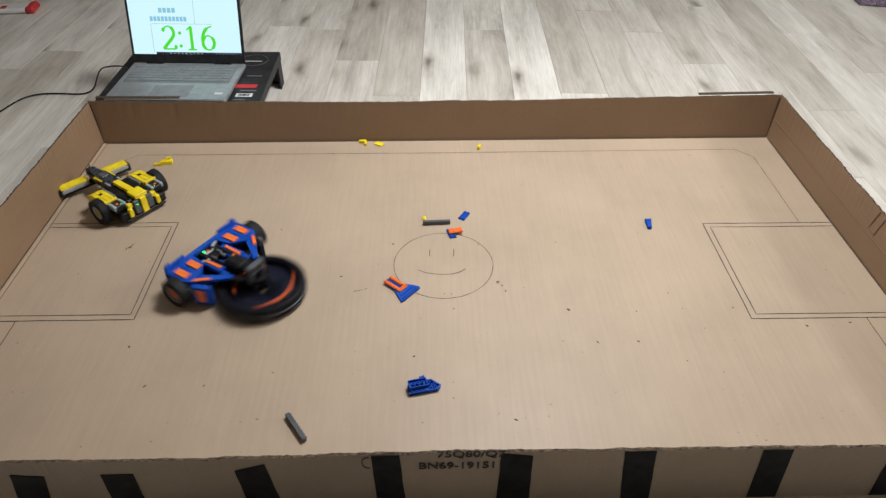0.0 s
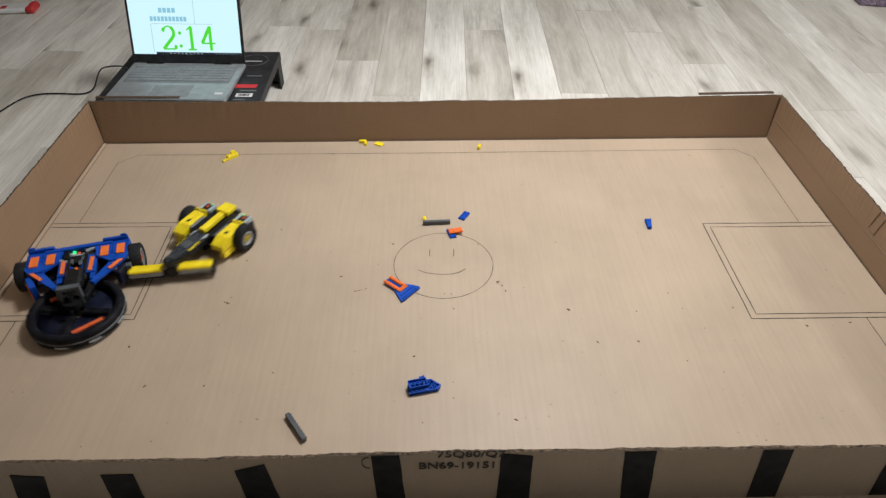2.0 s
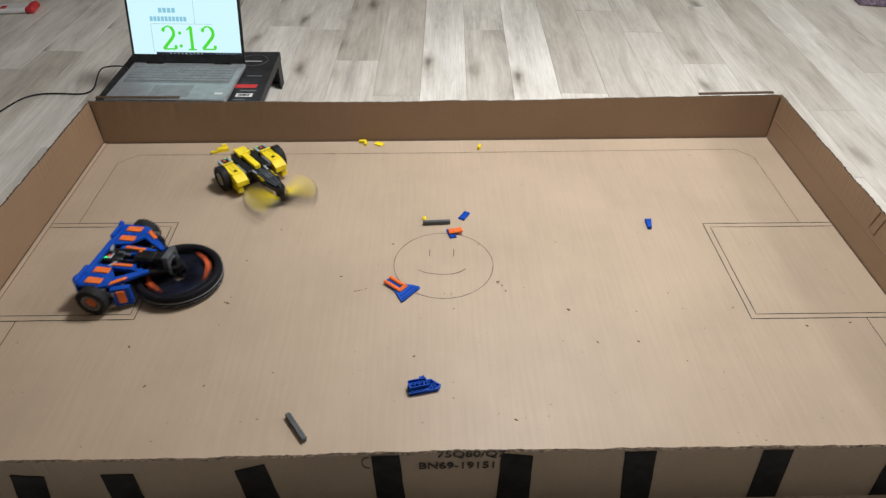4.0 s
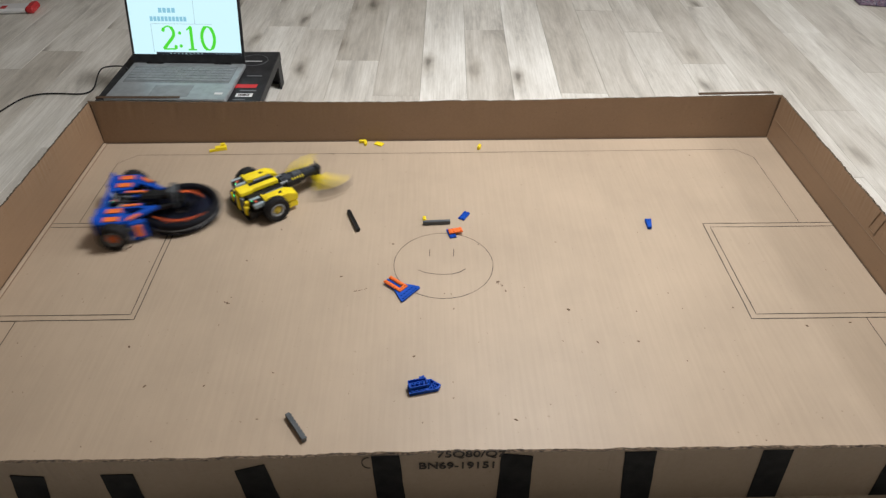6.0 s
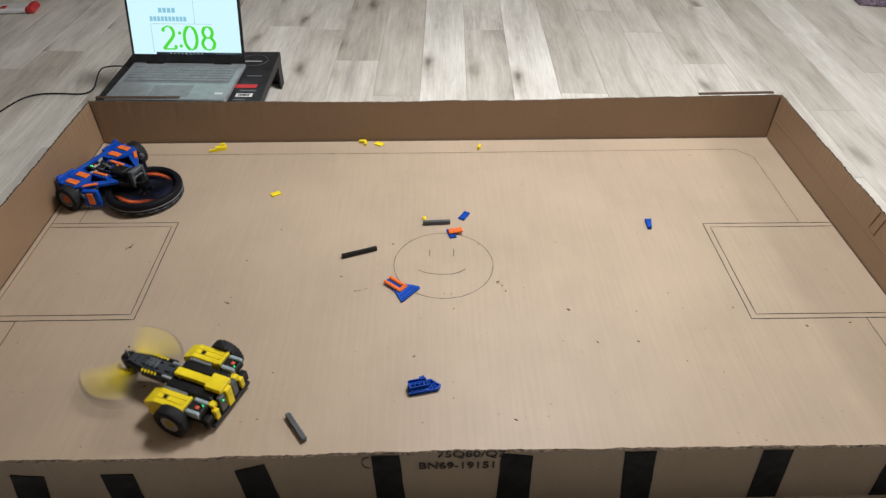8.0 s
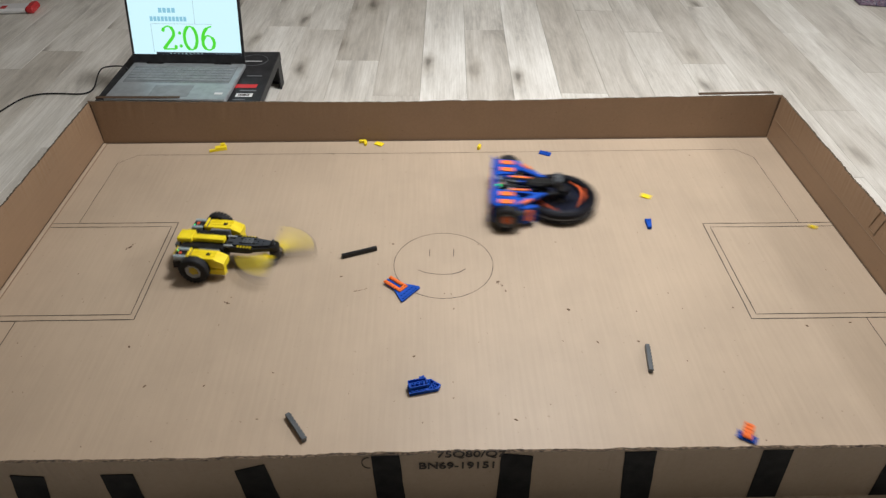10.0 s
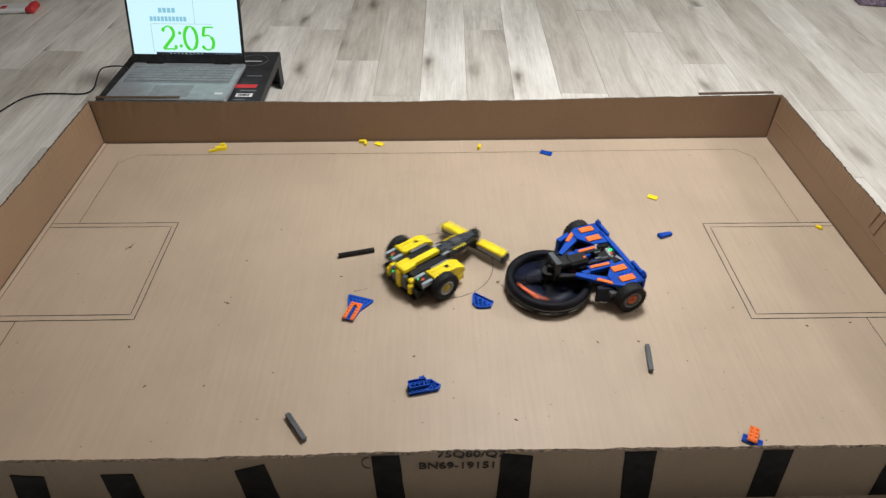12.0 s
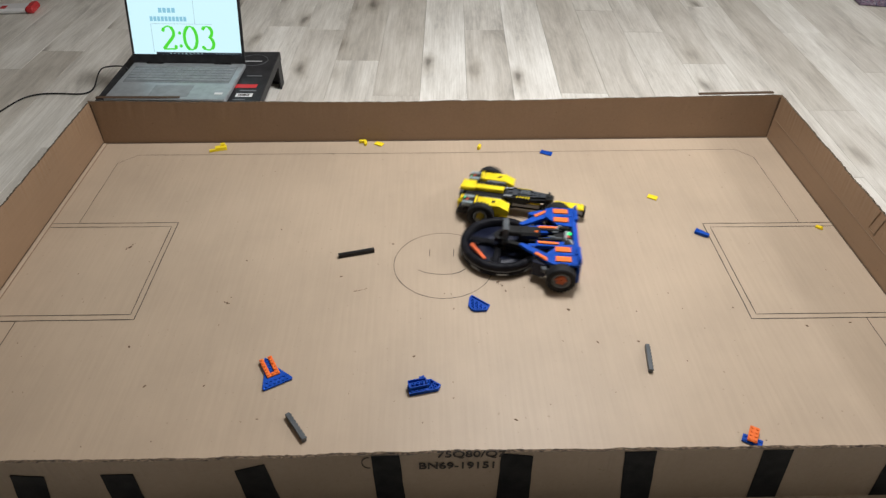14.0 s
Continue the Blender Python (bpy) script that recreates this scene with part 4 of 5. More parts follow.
def yellow_robot():
    bot = holder("battle_robot", label="yellow and black toy-brick robot with a long-necked spinning bar", category="robot")
    bm = bmesh.new()
    box(bm, (0.094, 0.112, 0.012), (0.000, 0, 0.022), bevel=0.001)
    box(bm, (0.012, 0.116, 0.020), (-0.050, 0, 0.022), bevel=0.001)
    box(bm, (0.024, 0.104, 0.006), (-0.050, 0, 0.011), bevel=0.001)
    part("chassis", bm, BLACK, bot, "black beam chassis")
    for s in (-1, 1):
        # motors beside the spine
        bm = bmesh.new()
        box(bm, (0.092, 0.018, 0.026), (0.000, s * 0.0215, 0.0385), bevel=0.0025)
        part("drive_motor", bm, BLACK, bot, "black drive motor")
        # yellow side block with its pin hole and sloping nose
        bm = bmesh.new()
        m = Matrix.Translation((0, s * 0.0525 + 0.0150, 0)) @ Matrix.Rotation(radians(90), 4, "X")
        prism(bm, [(-0.014, 0.030), (-0.014, 0.0505), (-0.011, 0.0525), (0.042, 0.0525), (0.052, 0.0480), (0.062, 0.0430), (0.062, 0.030)], 0, 0.030, m)
        block = part("side_block", bm, YELLOW, bot, "yellow side block with a pin hole")
        for k in (-1, 0, 1):
            bm = bmesh.new()
            box(bm, (0.0530, 0.0092, 0.0018), (0.0150, s * 0.0525 + k * 0.0100, 0.0530), bevel=0.0004)
            part("top_ridge", bm, YELLOW, block)
        bm = bmesh.new()
        box(bm, (0.0048, 0.0300, 0.0110), (-0.0160, s * 0.0525, 0.0510), bevel=0.0006)
        part("end_plate", bm, YELLOW, block)
        bm = bmesh.new()
        box(bm, (0.0082, 0.0076, 0.0020), (0.0256, s * 0.0519, 0.0534))
        part("pin_hole", bm, BLACK, block, "dark square pin hole")
        bm = bmesh.new()
        box(bm, (0.0010, 0.0304, 0.0012), (-0.0128, s * 0.0525, 0.0530))
        part("brick_joint", bm, DARK_GREY, block, "dark joint between bricks")
        bm = bmesh.new()
        box(bm, (0.040, 0.014, 0.014), (0.040, s * 0.060, 0.018), bevel=0.001)
        part("skirt", bm, YELLOW, bot, "low yellow skirt brick")
        # rear electronics
        bm = bmesh.new()
        box(bm, (0.030, 0.030, 0.016), (-0.032, s * 0.050, 0.044), bevel=0.002)
        sensor = part("sensor", bm, BLACK, bot, "dark sensor block")
        for dy in (-0.012, 0.012):
            bm = bmesh.new()
            box(bm, (0.026, 0.0072, 0.012), (-0.034, s * 0.050 + dy, 0.048), bevel=0.0015)
            part("sensor_shell", bm, STEEL_BLUE, sensor, "pale grey shell")
        bm = bmesh.new()
        box(bm, (0.006, 0.006, 0.003), (-0.036, s * 0.051, 0.0520), bevel=0.0006)
        part("sensor_light", bm, LED_RED, sensor, "lit red-orange light")
        bm = bmesh.new()
        cyl(bm, 0.0013, 0.003, Matrix.Translation((-0.043, s * 0.045, 0.0520)), 8)
        part("sensor_light", bm, LED_GREEN, sensor, "lit green light")
        bm = bmesh.new()
        box(bm, (0.014, 0.012, 0.010), (-0.048, s * 0.031, 0.041), bevel=0.001)
        box(bm, (0.010, 0.010, 0.022), (-0.056, s * 0.036, 0.027), bevel=0.001)
        part("rear_brick", bm, YELLOW, bot, "small yellow bricks")
        bm = bmesh.new()
        box(bm, (0.008, 0.014, 0.034), (-0.056, s * 0.017, 0.034), bevel=0.001)
        part("rear_beam", bm, DARK_GREY, bot, "dark grey upright beam")
        # hazard stripes on the neck
        for i in range(5):
            bm = bmesh.new()
            box(bm, (0.0034, 0.0060, 0.0014), m=Matrix.Translation((0.076 + i * 0.0068, s * 0.0180, 0.0512)) @ pose(0, 0, 0, s * -30, 0, s * 30))
            part("hazard_stripe", bm, YELLOW, bot, "yellow hazard stripe")
    # spine
    bm = bmesh.new()
    box(bm, (0.070, 0.0155, 0.010), (0.008, 0, 0.0535), bevel=0.0008)
    spine = part("spine", bm, YELLOW, bot, "long yellow spine plate")
    bm = bmesh.new()
    box(bm, (0.032, 0.031, 0.010), (-0.041, 0, 0.0570), bevel=0.001)
    part("spine_block", bm, YELLOW, spine, "broad yellow rear block")
    bm = bmesh.new()
    box(bm, (0.007, 0.0150, 0.040), (-0.0585, 0, 0.0330), bevel=0.001)
    part("tail_strip", bm, YELLOW, bot, "yellow strip down the back")
    bm = bmesh.new()
    cyl(bm, 0.0016, 0.003, Matrix.Translation((-0.0605, 0.017, 0.0420)) @ pose(0, 0, 0, 0, 90, 0), 8)
    part("tail_light", bm, LED_GREEN, bot, "lit green light")
    # neck
    bm = bmesh.new()
    prism(bm, [(0.044, -0.021), (0.112, -0.019), (0.140, -0.014), (0.157, -0.008), (0.157, 0.008), (0.140, 0.014), (0.112, 0.019), (0.044, 0.021)], 0.040, 0.0475)
    box(bm, (0.060, 0.030, 0.010), (0.070, 0, 0.0345), bevel=0.001)
    neck = part("neck", bm, BLACK, bot, "black tapering neck")
    bm = bmesh.new()
    prism(bm, [(0.050, -0.013), (0.110, -0.013), (0.142, -0.008), (0.142, 0.008), (0.110, 0.013), (0.050, 0.013)], 0.0470, 0.0525)
    studs(bm, [(0.116, -0.004), (0.116, 0.004), (0.128, -0.004), (0.128, 0.004)], 0.0525)
    part("neck_plate", bm, NECK_GREY, neck, "dark grey neck plate")
    for s in (-1, 1):
        bm = bmesh.new()
        box(bm, (0.044, 0.006, 0.010), (0.020, s * 0.0340, 0.0470), bevel=0.001)
        part("motor_clip", bm, MID_GREY, bot, "grey clip between motor and block")
    for s in (-1, 1):
        bm = bmesh.new()
        box(bm, (0.052, 0.006, 0.014), m=Matrix.Translation((0.083, s * 0.0185, 0.0440)) @ Matrix.Rotation(radians(-s * 3), 4, "Z"), bevel=0.001)
        part("side_plate", bm, BLACK, neck, "black neck side plate")
        bm = bmesh.new()
        box(bm, (0.020, 0.005, 0.006), (0.054, s * 0.0155, 0.0490), bevel=0.001)
        part("side_clip", bm, LIGHT_GREY, neck, "pale grey clip")
    bm = bmesh.new()
    box(bm, (0.022, 0.018, 0.004), (0.094, 0, 0.0540), bevel=0.001)
    studs(bm, [(0.089, -0.004), (0.089, 0.004), (0.098, -0.004), (0.098, 0.004)], 0.0560)
    part("neck_brick", bm, DARK_GREY, neck, "grey studded brick")
    bm = bmesh.new()
    cyl(bm, 0.013, 0.010, Matrix.Translation((0.148, 0, 0.0445)), 18)
    part("nose_disc", bm, BLACK, neck, "round black nose")
    for x in (0.058, 0.082, 0.106):
        bm = bmesh.new()
        box(bm, (0.012, 0.0025, 0.0022), (x, 0.007, 0.0535), bevel=0.0006)
        box(bm, (0.012, 0.0025, 0.0022), (x, -0.007, 0.0535), bevel=0.0006)
        part("rail", bm, BLACK, neck)
    bm = bmesh.new()
    cyl(bm, 0.0022, 0.016, Matrix.Translation((0.150, 0, 0.055)), 10)
    cyl(bm, 0.0034, 0.003, Matrix.Translation((0.150, 0, 0.0515)), 10)
    part("peg", bm, DARK_GREY, neck, "upright axle peg")
    # bar weapon
    bm = bmesh.new()
    box(bm, (0.166, 0.0155, 0.010), (0, 0, -0.006), bevel=0.001)
    cyl(bm, 0.011, 0.022, Matrix.Translation((0, 0, 0.002)), 16)
    bar = part("spinner_bar", bm, BLACK, bot, "spinning bar of grey beams and yellow plates", Matrix.Translation((0.148, 0, 0.022)))
    for s in (-1, 1):
        bm = bmesh.new()
        box(bm, (0.066, 0.0235, 0.010), (s * 0.050, 0, 0.002), bevel=0.001)
        for i in range(8):
            cyl(bm, 0.0022, 0.0240, Matrix.Translation((s * 0.050 + (i - 3.5) * 0.008, 0, 0.002)) @ pose(0, 0, 0, 90, 0, 0), 8)
        part("bar_beam", bm, LIGHT_GREY, bar, "pale grey pierced beams")
        bm = bmesh.new()
        box(bm, (0.068, 0.0225, 0.0050), (s * 0.050, 0, 0.0095), bevel=0.0008)
        studs(bm, [(s * 0.050 + (i - 3.5) * 0.008, y) for i in range(8) for y in (-0.0075, 0.0075)], 0.0120)
        part("bar_plate", bm, YELLOW, bar, "yellow stud plate")
        bm = bmesh.new()
        box(bm, (0.010, 0.0225, 0.020), (s * 0.084, 0, -0.001), bevel=0.001)
        part("bar_end", bm, BLACK, bar, "black end block")
    wheels = [wheel_part(bot, s * 0.0765, 0.031, 0.021, LIGHT_GREY, DULL_YELLOW, 0.0155) for s in (-1, 1)]
    return bot, bar, wheels


BLUE_BOT, BLUE_RING, BLUE_WHEELS = blue_robot()
YELLOW_BOT, YELLOW_BAR, YELLOW_WHEELS = yellow_robot()


# ---- loose bricks on the arena floor ----
def brick_grid(nx, ny):
    return [((i - (nx - 1) / 2) * UNIT, (j - (ny - 1) / 2) * UNIT) for i in range(nx) for j in range(ny)]


def stud_parts(ob, places, z, mat):
    mesh = None
    for x, y in places:
        if mesh is None:
            bm = bmesh.new()
            cyl(bm, 0.0024, 0.0018, segments=10)
            mesh = mesh_of("stud", bm, mat)
        st = new("stud", mesh)
        st.parent, st.matrix_basis = ob, Matrix.Translation((x, y, z + 0.0009))


def plate(name, nx, ny, h, mat, label, at, side_studs=False, smooth=False):
    """A brick or plate of nx by ny studs that lies at (x, y, heading)."""
    ob = holder(name, pose(at[0], at[1], 0.0004, 0, 0, at[2]), label, "toy brick", "loose bricks")
    bm = bmesh.new()
    box(bm, (nx * UNIT - 0.0003, ny * UNIT - 0.0003, h), (0, 0, h / 2), bevel=0.0005)
    body = part("body", bm, mat, ob)
    if side_studs:
        for i in range(nx):
            bm = bmesh.new()
            cyl(bm, 0.0024, 0.0018, Matrix.Translation(((i - (nx - 1) / 2) * UNIT, ny * UNIT / 2 + 0.0007, h / 2)) @ pose(0, 0, 0, 90, 0, 0), 10)
            part("stud", bm, mat, body)
    elif not smooth:
        stud_parts(body, brick_grid(nx, ny), h, mat)
    return ob


plate("grey_brick", 8, 1, 0.0096, DARK_GREY, "long dark grey toy brick lying on its side", (-0.2590, -0.4210, -55), True)
GREY_BRICK = plate("grey_brick", 8, 1, 0.0096, DARK_GREY, "long dark grey toy brick knocked across the arena", (-0.0130, 0.1430, 3), True)
YELLOW_CHIP = plate("yellow_plate", 2, 1, 0.0050, YELLOW, "small yellow toy plate lying at a grey brick", (-0.0410, 0.1600, 95))
BLUE_PLATE = plate("blue_plate", 4, 2, 0.0032, BLUE, "blue studded toy plate lying loose", (0.0530, 0.1720, 59))
BLACK_BRICK = plate("black_brick", 10, 1, 0.0096, BLACK, "long black toy brick torn off a robot", (-0.2080, 0.1530, -69), True)
SHED_PLATE = plate("blue_plate", 4, 2, 0.0032, BLUE, "blue studded toy plate shed by a robot", (0.2330, -0.0140, -94))
YELLOW_PLATE = plate("yellow_plate", 3, 2, 0.0032, YELLOW, "thin yellow toy plate lying flat", (-0.4087, 0.2690, 30), smooth=True)
plate("yellow_plate", 3, 2, 0.0032, YELLOW, "thin yellow toy plate beside the back wall", (-0.1657, 0.5030, -30), smooth=True)
plate("yellow_brick", 1, 2, 0.0096, YELLOW, "small yellow toy brick near the back wall", (0.1078, 0.4780, -20))


def corner_brick():
    ob = holder("yellow_brick", pose(-0.2064, 0.5060, 0.0004, 0, 0, 4), "broken yellow corner brick against the back wall", "toy brick", "loose bricks")
    bm = bmesh.new()
    box(bm, (0.020, 0.007, 0.008), (-0.004, 0.007, 0.004), bevel=0.0005)
    part("bar", bm, YELLOW, ob)
    bm = bmesh.new()
    box(bm, (0.008, 0.014, 0.008), (0.004, -0.003, 0.004), bevel=0.0005)
    stud_parts(part("leg", bm, YELLOW, ob), [(0.004, -0.004)], 0.008, YELLOW)


corner_brick()


def hook_brick():
    ob = holder("yellow_hook", label="yellow bricks joined in a small hook", category="toy brick", group="loose bricks")
    bm = bmesh.new()
    box(bm, (0.030, 0.014, 0.0096), (0.006, 0, 0.0048), bevel=0.0006)
    stud_parts(part("body", bm, YELLOW, ob), [(x, 0.0) for x in (-0.004, 0.006, 0.016)], 0.0096, YELLOW)
    bm = bmesh.new()
    box(bm, (0.018, 0.007, 0.0060), (-0.016, -0.004, 0.003), bevel=0.0006)
    part("tail", bm, YELLOW, ob)
    bm = bmesh.new()
    box(bm, (0.012, 0.008, 0.006), (0.012, 0.006, 0.0120), bevel=0.0006)
    part("nose", bm, YELLOW, ob)
    return ob


YELLOW_HOOK = hook_brick()


def crossed_plates():
    ob = holder("crossed_plates", label="orange toy plate stuck across a blue plate", category="toy brick", group="loose bricks")
    bm = bmesh.new()
    box(bm, (0.0157, 0.0317, 0.0032), (-0.010, -0.001, 0.0020), bevel=0.0004)
    stud_parts(part("blue_plate", bm, BLUE, ob, "blue plate"), [(-0.010 + x, -0.001 + y) for x, y in brick_grid(2, 4)], 0.0034, BLUE)
    bm = bmesh.new()
    box(bm, (0.0317, 0.0157, 0.0034), (0, 0, 0.0072), bevel=0.0004)
    stud_parts(part("orange_plate", bm, ORANGE, ob, "orange plate"), brick_grid(4, 2), 0.0088, ORANGE)
    return ob


CROSSED = crossed_plates()


def wedge_brick():
    ob = holder("blue_wedge", label="smooth blue wedge brick lying loose", category="toy brick", group="loose bricks")
    bm = bmesh.new()
    prism(bm, [(-0.016, -0.0075), (0.016, -0.0075), (0.016, 0.0010), (-0.016, 0.0075)], 0.0002, 0.0078)
    bmesh.ops.bevel(bm, geom=list(bm.edges), offset=0.0008, segments=1, affect="EDGES")
    body = part("body", bm, BLUE, ob)
    stud_parts(body, [(-0.009, 0.0)], 0.0078, BLUE)
    return ob


BLUE_WEDGE = wedge_brick()


def wing_piece():
    ob = holder("wing_piece", label="blue tapered wing with an orange frame on it", category="toy brick", group="loose bricks")
    bm = bmesh.new()
    prism(bm, [(-0.022, -0.0105), (0.008, -0.0130), (0.041, -0.0280), (0.045, -0.0265), (0.045, 0.0265), (0.041, 0.0280), (0.008, 0.0130), (-0.022, 0.0105)], 0.0010, 0.0042)
    base_plate = part("wing", bm, BLUE, ob, "blue wing plate")
    stud_parts(base_plate, [(0.032, y * UNIT) for y in range(-2, 3)] + [(0.040, (y - 0.5) * UNIT) for y in range(-2, 4)] + [(-0.022 + i * UNIT, 0.0) for i in range(5)], 0.0042, BLUE)
    for y in (-0.008, 0.008):
        bm = bmesh.new()
        box(bm, (0.048, 0.0078, 0.0034), (0, y, 0.0060), bevel=0.0005)
        stud_parts(part("rail", bm, ORANGE, ob, "orange rail"), [(-0.020 + i * UNIT, y) for i in range(6)], 0.0077, ORANGE)
    bm = bmesh.new()
    box(bm, (0.0078, 0.0080, 0.0034), (0.020, 0, 0.0060), bevel=0.0005)
    stud_parts(part("cross_piece", bm, ORANGE, ob, "orange cross piece"), [(0.020, 0)], 0.0077, ORANGE)
    return ob


WING = wing_piece()


def upturned(ob, name, outline, h, tubes, label=""):
    """A plate lying on its studs: a floor, thin side walls and round tubes inside."""
    bm = bmesh.new()
    prism(bm, outline, 0.0004, 0.0018)
    cx, cy = sum(p[0] for p in outline) / len(outline), sum(p[1] for p in outline) / len(outline)
    inner = [(cx + (x - cx) * 0.90, cy + (y - cy) * 0.88) for x, y in outline]
    for k in range(len(outline)):
        n = (k + 1) % len(outline)
        prism(bm, [outline[k], outline[n], inner[n], inner[k]], 0.0017, h)
    body = part(name, bm, BLUE, ob, label)
    for x, y in tubes:
        bm = bmesh.new()
        lathe(bm, [(0.0020, 0.0016), (0.0033, 0.0016), (0.0033, h - 0.0003), (0.0020, h - 0.0003)], 10, Matrix.Translation((x, y, 0)))
        part("tube", bm, BLUE, body)
    return body


def half_round():
    ob = holder("half_round_plate", label="blue half-round plate lying with its hollow side up", category="toy brick", group="loose bricks")
    outline = [(-0.0225, -0.0040), (-0.0170, -0.0160), (-0.0106, -0.0200), (0.0140, -0.0195), (0.0215, -0.0050), (-0.0140, 0.0250), (-0.0190, 0.0180)]
    upturned(ob, "body", outline, 0.0052, [(-0.013 + i * UNIT, -0.013 + j * UNIT) for i in range(4) for j in range(4) if i + j < 4])
    return ob


HALF_ROUND = half_round()


def stepped_brick():
    ob = holder("stepped_brick", pose(-0.0430, -0.3390, 0.0004, 0, 0, 12), "dark blue stepped brick with open underside up", "toy brick", "loose bricks")
    outline = [(-0.028, -0.012), (0.024, -0.012), (0.031, -0.004), (0.016, 0.013), (-0.020, 0.014), (-0.028, 0.008)]
    upturned(ob, "plate", outline, 0.0072, [(0.012, -0.006), (0.020, -0.006), (0.012, 0.002), (0.020, 0.001), (0.011, 0.009)], "tapered blue plate")
    bm = bmesh.new()
    box(bm, (0.034, 0.0070, 0.0050), (-0.010, -0.0085, 0.0045))
    stud_parts(part("step", bm, BLUE, ob, "narrow studded step"), [(-0.022 + i * UNIT, -0.0085) for i in range(4)], 0.0070, BLUE)
    bm = bmesh.new()
    box(bm, (0.033, 0.017, 0.0030), (-0.010, 0.003, 0.0087))
    for y in (-0.005, 0.011):
        box(bm, (0.033, 0.0016, 0.0060), (-0.010, y, 0.0125))
    for x in (-0.0262, 0.0062):
        box(bm, (0.0016, 0.0145, 0.0060), (x, 0.003, 0.0125))
    box_part = part("open_brick", bm, BLUE, ob, "upturned blue brick")
    for i in range(3):
        bm = bmesh.new()
        lathe(bm, [(0.0018, 0.010), (0.0034, 0.010), (0.0034, 0.0152), (0.0018, 0.0152)], 10, Matrix.Translation((-0.018 + i * UNIT, 0.003, 0)))
        part("tube", bm, BLUE, box_part)
    bm = bmesh.new()
    box(bm, (0.0100, 0.0060, 0.0030), (0.0000, 0.0150, 0.0120), bevel=0.0005)
    stud_parts(part("clip", bm, BLUE, ob), [(0.0025, 0.0150)], 0.0135, BLUE)


stepped_brick()

# ---- things at the edge of the room ----
bag = holder("packet", pose(-1.63, 1.53, FLOOR_Z, 0, 0, 6), "white and red foil packet lying on the floor", "packet")
bm = bmesh.new()
box(bm, (0.15, 0.07, 0.020), (-0.02, 0, 0.011), bevel=0.007)
bag_body = part("body", bm, WHITE_PRINT, bag, "crumpled white foil")
bm = bmesh.new()
box(bm, (0.034, 0.078, 0.026), (0.070, 0, 0.0135), bevel=0.008)
part("end_cap", bm, RED_PRINT, bag, "red end")
bm = bmesh.new()
box(bm, (0.020, 0.03, 0.001), (-0.03, -0.01, 0.0217))
part("printed_bar", bm, RED_PRINT, bag_body, "red printed bar")


def speckled():
    mat, tree, b = node_material("speckled_cloth")
    n = add_node(tree, "ShaderNodeTexVoronoi", Scale=160.0)
    tree.links.new(coords(tree), n.inputs["Vector"])
    r = ramp_node(tree, [(0.0, (0.10, 0.02, 0.03)), (0.4, (0.22, 0.16, 0.22)), (0.7, (0.08, 0.07, 0.12)), (1.0, (0.45, 0.4, 0.42))])
    tree.links.new(n.outputs["Color"], r.inputs["Fac"])
    tree.links.new(r.outputs["Color"], b.inputs["Base Color"])
    b.inputs["Roughness"].default_value = 0.9
    return mat


bm = bmesh.new()
bmesh.ops.create_grid(bm, x_segments=24, y_segments=16, size=0.5)
rnd = random.Random(3)
for v in bm.verts:
    edge = min(1.0, (0.5 - abs(v.co.x)) * 9, (0.5 - abs(v.co.y)) * 9)
    v.co = Vector((v.co.x * 0.34 + 0.008 * noise.noise(v.co * 7), v.co.y * 0.20, 0.002 + 0.030 * max(0, edge) * (0.6 + 0.5 * noise.noise(v.co * 6))))
low = bmesh.ops.extrude_face_region(bm, geom=bm.faces[:])
for v in [g for g in low["geom"] if isinstance(g, bmesh.types.BMVert)]:
    v.co.z += 0.004
for f in bm.faces:
    f.smooth = True
thing("folded_cloth", bm, speckled(), pose(1.89, 1.63, FLOOR_Z, 0, 0, -12), "dark speckled cloth lying in a heap on the floor", "cloth")

# ceiling fittings that give the light
for nm, m, size in (("pendant_lamp", pose(0.34, 0.38, 1.645, 180, 0, 0), (0.46, 0.46)), ("tilted_ceiling_lamp", look((4.25, 0.735, 2.43), (0.2, 0.1, 0.0)) @ pose(0, 0, 0, 180, 0, 0), (0.66, 0.66))):
    lamp_ob = holder(nm, m, "square white lamp panel with a pale frame", "lamp")
    bm = bmesh.new()
    for sx, sy, x, y in ((size[0] + 0.04, 0.03, 0, size[1] / 2 + 0.005), (size[0] + 0.04, 0.03, 0, -size[1] / 2 - 0.005), (0.03, size[1], size[0] / 2 + 0.005, 0), (0.03, size[1], -size[0] / 2 - 0.005, 0)):
        box(bm, (sx, sy, 0.03), (x, y, 0.0), bevel=0.003)
    part("frame", bm, WHITE_PRINT, lamp_ob)
    bm = bmesh.new()
    box(bm, (size[0], size[1], 0.006), (0, 0, -0.012))
    part("back_panel", bm, WHITE_PRINT, lamp_ob)
    if nm == "pendant_lamp":
        bm = bmesh.new()
        cyl(bm, 0.008, 0.86, Matrix.Translation((0, 0, -0.440)), 10)
        part("stem", bm, LIGHT_GREY, lamp_ob, "thin grey hanging stem")


# ---- floor planks, laid in slightly turned rows ----
PLANK_W, PLANK_L, SLOPE = 0.147, 1.22, 0.030
JOINTS = {-3: 1.34, -2: 1.07, -1: 0.81, 0: 1.78, 1: 1.33, 2: 1.66, 3: 0.82, 4: 1.52, 5: 1.305, 6: 1.03, 7: 1.56, 8: 0.70, 9: 1.29}
rnd = random.Random(11)
planks_made = {}


